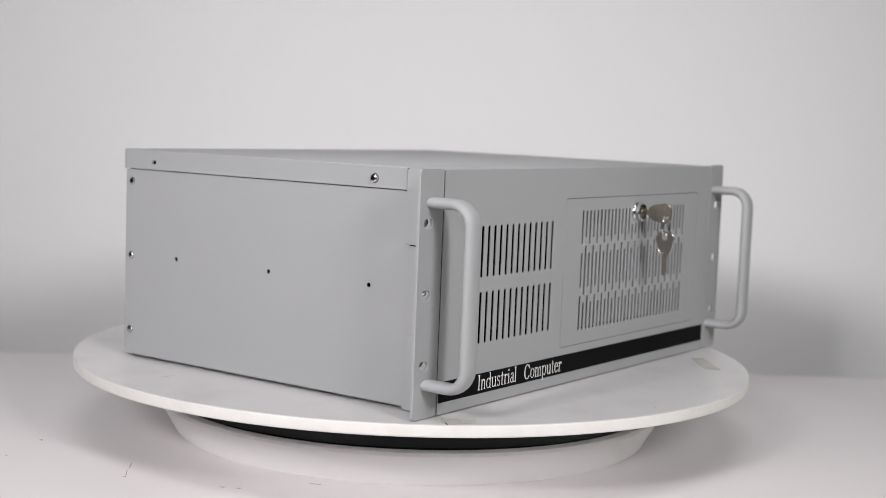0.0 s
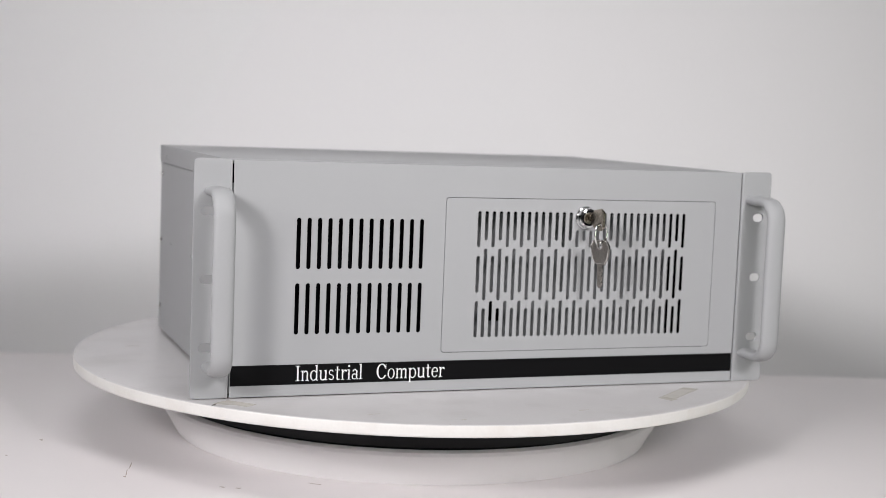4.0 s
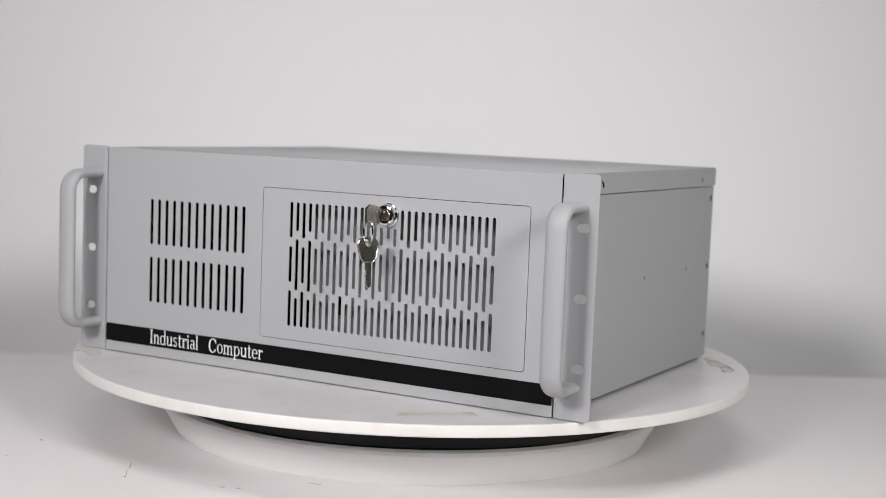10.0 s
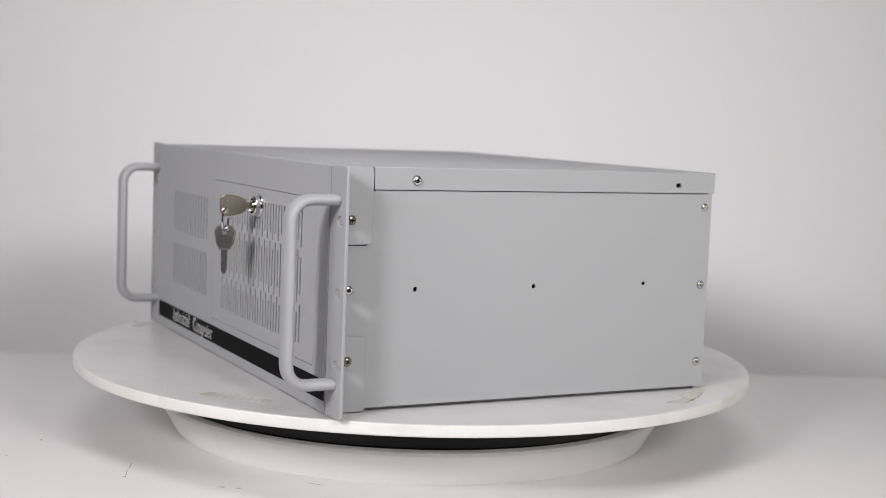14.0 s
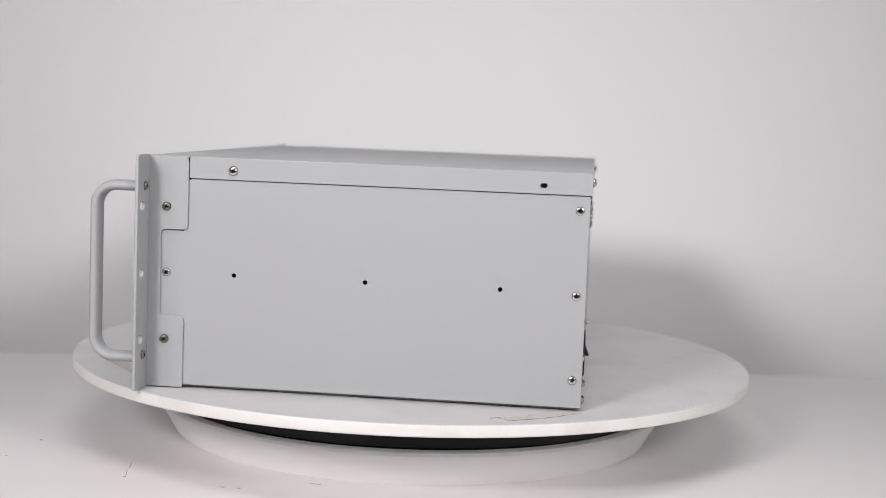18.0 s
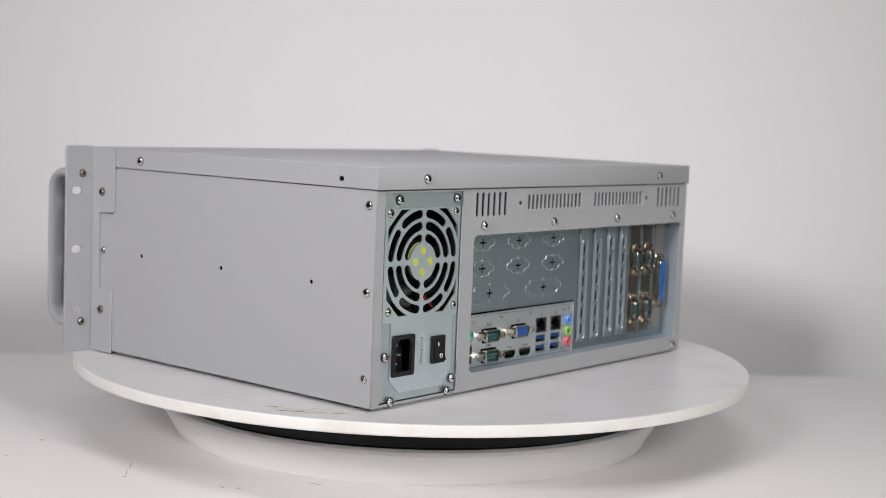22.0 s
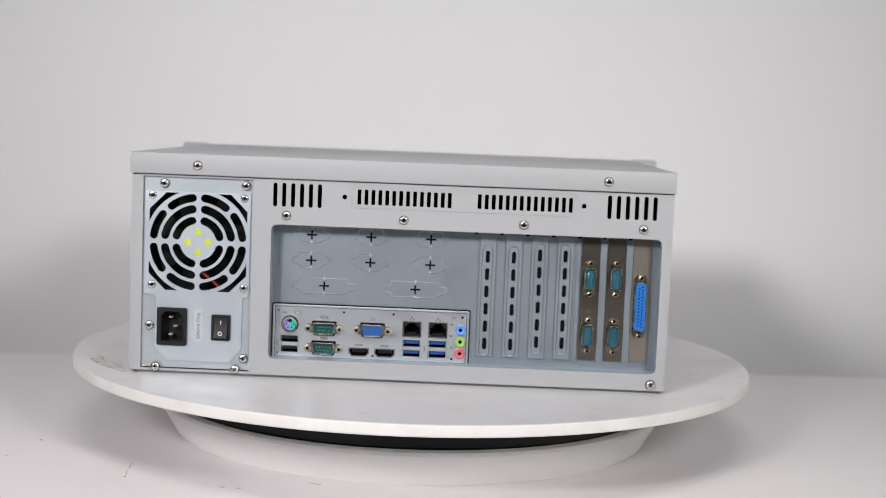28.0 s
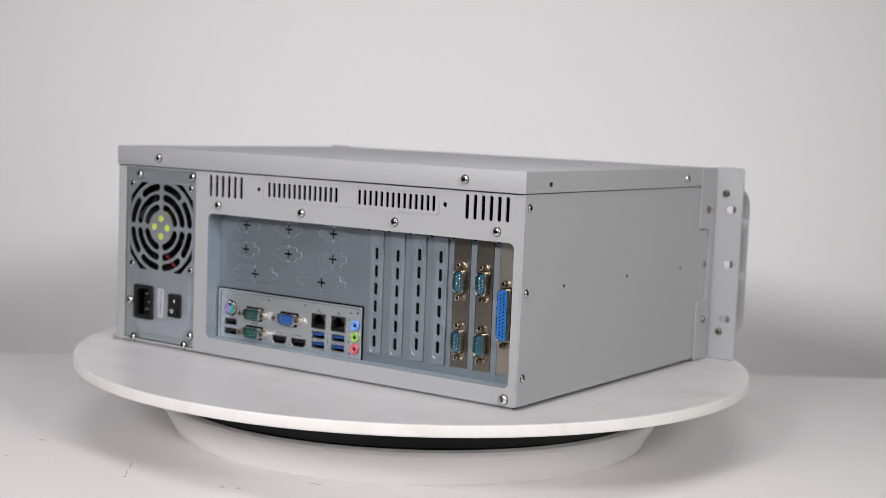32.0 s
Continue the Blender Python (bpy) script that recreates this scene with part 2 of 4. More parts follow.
def sheet(name, loops, thick, mats, face="y", level=0.0, bevel=0.0):
    """A flat sheet with openings. loops: outlines in mm, the holes inside the first. face: the axis it faces;
    level: where its middle lies on that axis. For face y the loops are (x, z), for x (y, z), for z (x, y)."""
    bevel = min(bevel, thick * 0.45)
    rims = [inset(lp, bevel if i == 0 else -bevel) for i, lp in enumerate(loops)] if bevel else loops
    co, edges = [], []
    for lp in rims:
        n0 = len(co)
        co += [Vector(p) for p in lp]
        edges += [(n0 + k, n0 + (k + 1) % len(lp)) for k in range(len(lp))]
    vs, _, tris, orig, _, _ = delaunay_2d_cdt(co, edges, [], 1, 1e-7)
    boxes_2d = [(min(p[0] for p in lp), max(p[0] for p in lp), min(p[1] for p in lp), max(p[1] for p in lp)) for lp in rims]
    keep = []
    for t in tris:
        c = (vs[t[0]] + vs[t[1]] + vs[t[2]]) / 3
        if not inside(c, rims[0]):
            continue
        if any(bx[0] <= c.x <= bx[1] and bx[2] <= c.y <= bx[3] and inside(c, lp) for lp, bx in zip(rims[1:], boxes_2d[1:])):
            continue
        keep.append(t)
    bm = bmesh.new()
    h = thick / 2
    caps = {}
    for z in (h, -h):
        made = {}
        for t in keep:
            q = []
            for i in t:
                if i not in made:
                    made[i] = bm.verts.new((vs[i].x, vs[i].y, z))
                q.append(made[i])
            bm.faces.new(q if z > 0 else q[::-1])
        caps[z] = {orig[i][0]: v for i, v in made.items() if orig[i]}
    n0 = 0
    for lp in loops:
        k = len(lp)
        rings = [[caps[h].get(n0 + i) for i in range(k)]]
        if bevel:
            rings.append([bm.verts.new((p[0], p[1], h - bevel)) for p in lp])
            rings.append([bm.verts.new((p[0], p[1], -h + bevel)) for p in lp])
        rings.append([caps[-h].get(n0 + i) for i in range(k)])
        n0 += k
        for ra, rb in zip(rings, rings[1:]):
            for i in range(k):
                q = [ra[i], ra[(i + 1) % k], rb[(i + 1) % k], rb[i]]
                if None not in q:
                    bm.faces.new(q)
    mesh = to_mesh(bm, name, mats)
    if face == "y":
        m = Matrix(((1, 0, 0, 0), (0, 0, -1, level * MM), (0, 1, 0, 0), (0, 0, 0, 1)))
    elif face == "x":
        m = Matrix(((0, 0, 1, level * MM), (1, 0, 0, 0), (0, 1, 0, 0), (0, 0, 0, 1)))
    else:
        m = Matrix.Translation((0, 0, level * MM))
    mesh.transform(m)
    return mesh


def lettering(name, text, size, width, mat):
    """Built-in lettering as a mesh in the x-z plane facing -y, its left foot at the origin, its length set to width (mm)."""
    cu = bpy.data.curves.new(name, "FONT")
    cu.body, cu.size, cu.extrude, cu.resolution_u = text, size * MM, 0.00004, 3
    ob = bpy.data.objects.new(name, cu)
    mesh = bpy.data.meshes.new_from_object(ob)
    bpy.data.objects.remove(ob)
    bpy.data.curves.remove(cu)
    xs = [v.co.x for v in mesh.vertices]
    k = width * MM / (max(xs) - min(xs)) if width else 1.0
    mesh.transform(Matrix(((k, 0, 0, -min(xs) * k), (0, 0, -1, 0), (0, 1, 0, 0), (0, 0, 0, 1))))
    mesh.materials.clear()
    return finish(mesh, mat)


# serif lettering drawn from stems, hairlines and bowls; 100 units to the height of a capital
def bar(x0, y0, x1, y1):
    if x1 - x0 > 8 and y1 - y0 > 8:
        x0, x1 = x0 + 1.0, x1 - 1.0
    return [(x0, y0), (x1, y0), (x1, y1), (x0, y1)]


def bowl(cx, cy, rx, ry, tx, ty, a0, a1, n=18):
    out, inn = [], []
    tx = tx - 2.0 if tx > 6 else tx
    for k in range(n + 1):
        a = radians(a0 + (a1 - a0) * k / n)
        out.append((cx + rx * math.cos(a), cy + ry * math.sin(a)))
        inn.append((cx + (rx - tx) * math.cos(a), cy + (ry - ty) * math.sin(a)))
    return [(out[k], out[k + 1], inn[k + 1], inn[k]) for k in range(n)]


def dot(cx, cy, r):
    return [ring_of(cx, cy, r, 12)]


FLAG = [bar(2, 62, 10, 67)]
GLYPHS = {
    "I": (36, [bar(10, 0, 23, 100), bar(3, 0, 30, 4), bar(3, 96, 30, 100)]),
    "n": (60, [bar(8, 0, 19, 68), bar(2, 0, 25, 4), bar(39, 0, 50, 47), bar(33, 0, 56, 4)] + FLAG + bowl(33, 46, 17, 22, 11, 7, 0, 150)),
    "d": (62, [bar(42, 0, 53, 103), bar(36, 98, 44, 102), bar(50, 0, 59, 5)] + bowl(27, 34, 24, 35, 11, 5, 40, 320)),
    "u": (62, [bar(8, 19, 19, 68), bar(42, 0, 53, 68), bar(36, 62, 44, 67), bar(50, 0, 59, 5)] + FLAG + bowl(28, 20, 20, 21, 11, 7, 180, 335)),
    "s": (46, bowl(22, 51, 16, 18, 8, 6, 20, 275) + bowl(23, 18, 17, 19, 8, 6, -165, 92)),
    "t": (40, [bar(12, 12, 23, 88), bar(3, 63, 36, 68)] + bowl(25, 13, 13, 14, 11, 6, 180, 325)),
    "r": (44, [bar(8, 0, 19, 68), bar(2, 0, 27, 4)] + FLAG + bowl(31, 48, 14, 20, 7, 8, 40, 170) + dot(38, 58, 5.5)),
    "i": (29, [bar(8, 0, 19, 68), bar(2, 0, 25, 4)] + FLAG + dot(13, 90, 7)),
    "a": (52, [bar(32, 6, 43, 49), bar(41, 0, 51, 5)] + bowl(25, 48, 18, 20, 11, 5, 0, 165) + bowl(21, 19, 17, 20, 10, 5, 50, 320)),
    "l": (29, [bar(8, 0, 19, 103), bar(2, 0, 25, 4), bar(2, 98, 10, 102)]),
    "C": (78, [bar(66, 66, 70, 100)] + bowl(40, 50, 36, 52, 14, 6, 32, 328, 30)),
    "o": (57, bowl(28, 34, 25, 35, 11, 4, 0, 360, 28)),
    "m": (90, [bar(8, 0, 19, 68), bar(2, 0, 25, 4), bar(38, 0, 49, 47), bar(32, 0, 55, 4), bar(68, 0, 79, 47), bar(62, 0, 85, 4)] + FLAG
          + bowl(32.5, 46, 16.5, 22, 11, 7, 0, 150) + bowl(62.5, 46, 16.5, 22, 11, 7, 0, 150)),
    "p": (62, [bar(8, -30, 19, 68), bar(2, -30, 27, -26)] + FLAG + bowl(33, 34, 24, 35, 11, 5, -140, 140)),
    "e": (54, [bar(13, 36, 49, 40)] + bowl(27, 34, 24, 35, 11, 5, 8, 322)),
}


def serif_word(name, word, height, mat):
    """A word of serif letters in the x-z plane facing -y, foot of the first letter at the origin."""
    bm = bmesh.new()
    x, k, lift = 0.0, height / 100, 0
    for ch in word:
        adv, shapes = GLYPHS[ch]
        for lp in shapes:
            lift += 1
            bm.faces.new([bm.verts.new(((x + u) * k, -0.004 * (lift % 3), v * k)) for u, v in lp])
        x += adv
    bm.normal_update()
    for f in bm.faces:
        if f.normal.y > 0:
            f.normal_flip()
    bm.transform(Matrix.Scale(MM, 4))
    mesh = bpy.data.meshes.new(name)
    bm.to_mesh(mesh)
    bm.free()
    return finish(mesh, mat)


# ======================= the room =======================
def slab(name, x0, x1, y0, y1, z0, z1, mat, label, kind="structure", bevel=0.0):
    bm = box(bmesh.new(), x0, x1, y0, y1, z0, z1, bevel=bevel)
    ob = new(name, to_mesh(bm, name, mat, 1.0))
    return tagged(ob, label, kind=kind)


FLOOR_Z, CEIL_Z = TABLE_Z - 0.75, TABLE_Z + 1.95
slab("floor", -2.4, 2.4, -2.8, 0.6, FLOOR_Z - 0.1, FLOOR_Z, FLOOR, "plain grey studio floor under the table")
back = slab("wall_north", -2.3, 1.15, 0.0, 0.1, FLOOR_Z, CEIL_Z, WALL, "plain white painted wall behind the table")
back.matrix_world = pose(0, WALL_Y, 0, 0, 0, WALL_TURN)
# unseen dark end added beside the white wall to dim the metal's reflections
dim = slab("wall_north_dark_end", 1.15, 2.3, 0.0, 0.1, FLOOR_Z, CEIL_Z, STUDIO, "unseen dark grey wall end added to darken reflections")
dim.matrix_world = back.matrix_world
slab("wall_south", -2.3, 2.3, -2.9, -2.8, FLOOR_Z, CEIL_Z, STUDIO, "dim grey painted studio wall")
slab("wall_west", -2.3, -2.2, -2.8, 0.22, FLOOR_Z, CEIL_Z, STUDIO, "dim grey painted studio wall")
WIN = (-1.70, -0.26, -0.22, 0.46)     # opening added for the side lamp: y from, y to, z from, z to
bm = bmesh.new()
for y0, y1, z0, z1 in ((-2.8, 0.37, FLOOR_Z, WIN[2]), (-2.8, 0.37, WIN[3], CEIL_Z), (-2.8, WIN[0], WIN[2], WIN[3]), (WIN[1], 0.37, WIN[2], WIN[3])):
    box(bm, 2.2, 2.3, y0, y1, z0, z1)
tagged(new("wall_east", to_mesh(bm, "wall_east", STUDIO, 1.0)), "dim grey painted studio wall with an opening added for the side lamp", kind="structure")
# window added only to house the side lamp, out of view
window = tagged(new("added_window_1"), "unseen window with a white frame, added around the side lamp", kind="structure")
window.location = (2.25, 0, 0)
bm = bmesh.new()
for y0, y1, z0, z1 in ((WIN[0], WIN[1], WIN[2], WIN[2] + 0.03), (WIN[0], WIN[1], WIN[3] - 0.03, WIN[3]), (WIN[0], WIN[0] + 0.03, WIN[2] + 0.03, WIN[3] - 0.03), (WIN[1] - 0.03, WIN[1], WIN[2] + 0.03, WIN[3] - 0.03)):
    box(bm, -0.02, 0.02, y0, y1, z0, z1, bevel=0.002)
part("added_window_frame", to_mesh(bm, "added_window_frame", BASE, 1.0), None, window)
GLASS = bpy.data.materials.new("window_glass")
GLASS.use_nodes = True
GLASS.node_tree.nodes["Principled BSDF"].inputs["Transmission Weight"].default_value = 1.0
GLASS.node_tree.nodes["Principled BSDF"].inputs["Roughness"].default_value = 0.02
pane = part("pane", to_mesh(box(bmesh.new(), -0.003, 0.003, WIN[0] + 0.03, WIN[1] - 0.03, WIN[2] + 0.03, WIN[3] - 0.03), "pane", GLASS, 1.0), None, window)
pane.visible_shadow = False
slab("ceiling", -2.4, 2.4, -2.9, 0.6, CEIL_Z, CEIL_Z + 0.1, STUDIO, "dim grey studio ceiling")


def table():
    ob = new("table")
    tagged(ob, "white laminate table with a glossy scuffed top", "table")
    bm = box(bmesh.new(), -900, 900, -920, -1.0, -25, 0, bevel=1.0)
    part("tabletop", bm, TABLE, ob)
    for x in (-820, 820):
        for y in (-880, -60):
            part("leg", boxes((x - 25, x + 25, y - 25, y + 25, -750, -25), bevel=2), TABLE, ob)
    ob.matrix_world = pose(0, TABLE_BACK, TABLE_Z, 0, 0, WALL_TURN)
    return ob


desk = table()
OX, OY = 0.00795, -0.1783
TURN = [52.9, 44.46, 36.06, 27.7, 19.37, 11.05, 2.74, -5.55, -13.82, -22.08, -30.35, -38.65, -46.99, -55.37, -63.75, -72.11, -80.46,
        -88.83, -97.21, -105.63, -114.07, -122.53, -131.02, -139.55, -148.08, -156.6, -165.08, -173.57, -182.05, -190.52, -198.98,
        -207.44, -215.91]


def turntable():
    ob = new("turntable")
    tagged(ob, "white round display turntable with a black bearing ring", "turntable")
    ob.location = (0, 0, TABLE_Z)
    h = -TABLE_Z * 1000
    part("base", lathe(bmesh.new(), [(0.01, 0), (210.6, 0), (211, 0.5), (222.6, h - 46), (223.0, h - 42), (222, h - 39.4), (219.5, h - 38.4), (0.01, h - 38.4)], 128), BASE, ob,
         "white plastic base drum")
    part("bearing_ring", lathe(bmesh.new(), [(150, h - 38.3), (215.4, h - 38.3), (216.6, h - 36.5), (216.6, h - 28), (214, h - 24), (214, h - 10.2), (150, h - 10.2)], 128), RUBBER, ob,
         "black bearing ring")
    bm = lathe(bmesh.new(), [(0.01, h - 9.4), (297.2, h - 9.4), (298.3, h - 9.0), (298.7, h - 8.2), (298.8, h - 1.3), (298.5, h - 0.5), (297.8, h), (0.01, h)], 192)
    bm.faces.ensure_lookup_table()
    for f in bm.faces:
        c = f.calc_center_median()
        if c.z < h - 0.6 and math.hypot(c.x, c.y) > 250:
            f.material_index = 1
    plate = part("platter", bm, [DISC, DISC_EDGE], ob, "white round board with worn edge")
    return ob, plate, h


stand, platter, PLATTER_Z = turntable()

# ======================= the computer: shell =======================
INNER = paint("inner_steel", (0.215, 0.22, 0.23), 0.5, metal=0.15, grain=0.04, spots=0.3, spot_size=55, spot_colour=(0.18, 0.18, 0.19))
computer = new("industrial_computer")
tagged(computer, "light grey steel rack-mount industrial computer on the turntable", "computer")
D = 332.1          # depth
W = 215.0          # half width of the body
TOP = 176.3


def screw_mesh(r=3.1, h=2.0, name="screw", metal=SCREW):
    """A pan-head screw with a cross recess; it stands on z = 0."""
    bm = lathe(bmesh.new(), [(r * 0.96, 0), (r, h * 0.25), (r * 0.95, h * 0.58), (r * 0.82, h * 0.84), (r * 0.55, h * 0.97), (r * 0.3, h), (0.02, h)], 22)
    # black ring under the head stands in for its shadow edge
    lathe(bm, [(r * 1.08, 0), (r * 1.08, 0.12), (0.02, 0.12)], 22, mat=1)
    k = r * 0.125
    # black bars on the head stand in for the shaded cross recess
    for a, b in ((r * 0.52, k), (k, r * 0.52)):
        box(bm, -a, a, -b, b, h * 0.5, h * 1.03, mat=1)
    return to_mesh(bm, name, [metal, DARK], angle=60)


SCREW_L, SCREW_S = screw_mesh(3.4, 2.2), screw_mesh(3.0, 1.1)
BRASS = paint("yellow_zinc_screw", (0.27, 0.245, 0.20), 0.3, metal=1.0, grain=0.03)
SCREW_B = screw_mesh(3.2, 1.9, metal=BRASS)
FACE_FRONT, FACE_REAR, FACE_RIGHT, FACE_LEFT = (90, 0, 0), (-90, 0, 0), (0, 90, 0), (0, -90, 0)


def screw(parent, mesh, x, y, z, face, label=""):
    return part("screw", mesh, None, parent, label, mm(x, y, z, *face) @ pose(0, 0, 0, 0, 0, random.uniform(0, 90)))


# side panels, each with three blind holes
def side_panel(s):
    loops = [rrect(2.5, 3.0, D - 0.2, 159.2, 0.4, 2)] + [ring_of(y, 88, 1.75, 14) for y in ((68.2, 168.2, 269) if s > 0 else (65.8, 166.6, 270))]
    p = part("side_panel", sheet("side_panel", loops, 1.2, GREY, "x", s * (W - 1.4)), None, computer, "light grey painted side panel with three small holes")
    part("inner_flange", boxes((min(s * W - s * 5.2, s * W - s * 4.0), max(s * W - s * 5.2, s * W - s * 4.0), 30, D - 1.3, 150, 172)), GREY, p)
    for z in ((148.6, 86.0, 23.3) if s > 0 else (149.3, 86.7, 23.7)):
        screw(p, SCREW_S, s * (W - 0.8), 325.0, z, FACE_RIGHT if s > 0 else FACE_LEFT)
    return p


for s in (1, -1):
    side_panel(s)

part("bottom_panel", boxes((-W + 7, W - 7, 6, D - 4.0, 0, 3.2)), GREY, computer)

# lid: top sheet with folded side and rear flanges
lid = part("lid", boxes((-W, W, 33.1, D + 1.5, TOP - 1.6, TOP), bevel=0.7), GREY, computer, "light grey painted steel lid")
for s in (1, -1):
    loops = [rrect(33, 160.0, D + 1.2, TOP - 0.8, 0.3, 2), rrect(295.2, 164.2, 300.4, 167.8, 1.7, 4)]
    part("side_flange", sheet("side_flange", loops, 1.2, GREY, "x", s * (W - 0.55)), None, lid)
    part("pilot_hole", lathe(bmesh.new(), [(1.75, s * (W - 3.9)), (1.75, s * (W - 1.6)), (0.02, s * (W - 1.6))], 16, centre=(0, 298.6, 166.0), axis="x"), DARK, lid)
    screw(lid, SCREW_L, s * W, 66.2 if s > 0 else 62.8, 166.8, FACE_RIGHT if s > 0 else FACE_LEFT)
part("rear_flange", boxes((-W + 0.02, W - 0.02, D + 0.3, D + 1.5, 159.7, TOP - 0.6), bevel=0.5), GREY, lid)
for x in (161.8, -161.8):
    screw(lid, SCREW_L, x, D + 1.5, 167.4, FACE_REAR)

# strip added inside so that no light shows through the lid's rear seam
part("rear_seam_block", boxes((-W + 2.5, W - 2.5, D - 5.2, D - 4.0, 157.4, 172)), GREY, lid)

# ======================= front =======================
# door opening and the two vent fields
VENT_X = [-163.9 + 8.05 * k for k in range(13)]
loops = [rrect(-W + 1.7, 0.8, W - 1.7, TOP - 0.2, 0.6, 2), rrect(-48.3, 30.7, 189.9, 151.7, 2.9)]
loops += [vslot(x, 134.6, 96.2, 3.3) for x in VENT_X] + [vslot(x, 85.6, 47.0, 3.3) for x in VENT_X]
front = part("front_panel", sheet("front_panel", loops, 1.0, GREY, "y", 0.5, 0.15), None, computer, "light grey front panel with rows of slots")
part("top_return", boxes((-W + 1.7, W - 1.7, 2.0, 31.9, TOP - 1.6, TOP - 0.2), bevel=0.3), GREY, front)
part("bottom_return", boxes((-W + 1.7, W - 1.7, 2.0, 28, 0.8, 2.0)), GREY, front)
stripe = part("stripe", boxes((-W + 2.1, W - 2.1, -0.12, 0.05, 9.3, 24.5)), STRIPE, front, "black printed band")

# hinged door with a staggered slot field
loops = [rrect(-47.9, 31.1, 189.5, 151.3, 2.5)]
DOOR_X = [-20.0 + 6.02 * k for k in range(31)]
for k, x in enumerate(DOOR_X):
    if k % 2 == 0:
        rows = ((141.3, 113.2), (106.2, 77.4), (70.8, 42.2))
    else:
        rows = ((141.3, 118.6), (112.0, 71.2), (65.0, 42.2))
    for j, (z1, z0) in enumerate(rows):
        if j == 0 and abs(x - 70.7) < 9.5:
            if z0 > 122 or abs(x - 70.7) > 30:
                continue
            z1 = 127.0
        loops.append(vslot(x, z1, z0, 2.9))
door = part("front_door", sheet("front_door", loops, 1.0, GREY, "y", 0.45, 0.15), None, computer, "closed grey door with staggered ventilation slots")
part("filter_frame", sheet("filter_frame", [rrect(-19, 36, 166, 137.5, 2), rrect(2.5, 50, 13.5, 67, 1)], 1.2, INNER, "y", 32.0), None, door,
     "grey inner plate behind the slots")
# black plate added inside to block light through the vents and keep them dark
part("vent_light_block", boxes((-W + 8, W - 8, 38, 40, 4, 172)), DARK, computer)

# lock with the key in it
LX, LZ = 70.7, 137.3
lock = part("lock", lathe(bmesh.new(), [(9.2, 0.2), (9.2, -1.2), (8.9, -2.0), (8.3, -2.6), (7.9, -6.2), (7.4, -6.9), (6.3, -7.2), (6.0, -6.4), (0.02, -6.4)], 40, centre=(LX, 0, LZ), axis="y"),
            CHROME, computer, "round chrome cam lock")
bm = lathe(bmesh.new(), [(4.6, -6.3), (4.6, -7.0), (4.3, -7.4), (0.02, -7.4)], 28, centre=(LX, 0, LZ), axis="y")
part("cylinder", bm, NICKEL, lock, "brassy lock cylinder")


def key_outline(bow, blade, length, head=19.4, hole=1.8, drop=0.0):
    """A flat key in (u, v), u from the end of its bow to its tip: a shield-shaped bow, a step, a cut blade."""
    side = [(0, 0.62), (0.8, 0.74), (4.6, 1.0), (6.4, 1.0), (head * 0.78, 0.80), (head * 0.93, 0.57), (head, 0.55)]
    low = [(u, -v * bow) for u, v in side] + [(head + 0.2, -blade)]
    n = 5
    for k in range(n):
        u0 = head + length * (0.25 + 0.62 * k / n)
        low += [(u0, -blade), (u0 + length * 0.08, -blade * (0.68 if k % 2 else 0.82))]
    low += [(head + length * 0.92, -blade * 0.62), (head + length, -0.3)]
    top = [(head + length, 0.5), (head + length * 0.9, blade * 0.9), (head + 0.2, blade)] + [(u, v * bow) for u, v in side[::-1]]
    return [low + top, [(4.7 + 1.2 * x, y - drop) for x, y in ring_of(0, 0, hole, 16)]]


def key_rim(bow, head=19.4):
    """The raised border of a key's bow."""
    side = [(0.1, 0.62), (0.9, 0.74), (4.6, 0.985), (6.4, 0.985), (head * 0.78, 0.785), (head * 0.93, 0.56), (head - 0.2, 0.5)]
    lp = [(u, -v * bow) for u, v in side] + [(u, v * bow) for u, v in side[::-1]]
    return [lp, inset(lp, 0.85)]


# key in the lock: flat in the plane x = LX, bow outwards, the blade inside the cylinder
loops = [[(u - 33.2, v) for u, v in lp] for lp in key_outline(8.6, 2.4, 15.0, 21.0, drop=3.8)]
inserted = sheet("key", loops, 2.0, NICKEL, "x", 0.0, 0.3)
part("key", inserted, None, lock, "worn nickel key in the lock", mm(LX, 0.0, LZ + 0.4, 0, 0, 0))
# black ring puts the shade of the lock face's recess into the colour
part("lock_shade_ring", lathe(bmesh.new(), [(6.1, -6.3), (6.1, -6.55), (4.7, -6.55), (4.7, -6.3)], 28, centre=(LX, 0, LZ), axis="y"), DARK, lock)


# ears with the handles
HX, HY, HZ1, HZ0 = 226.4, -34.2, 153.3, 24.5
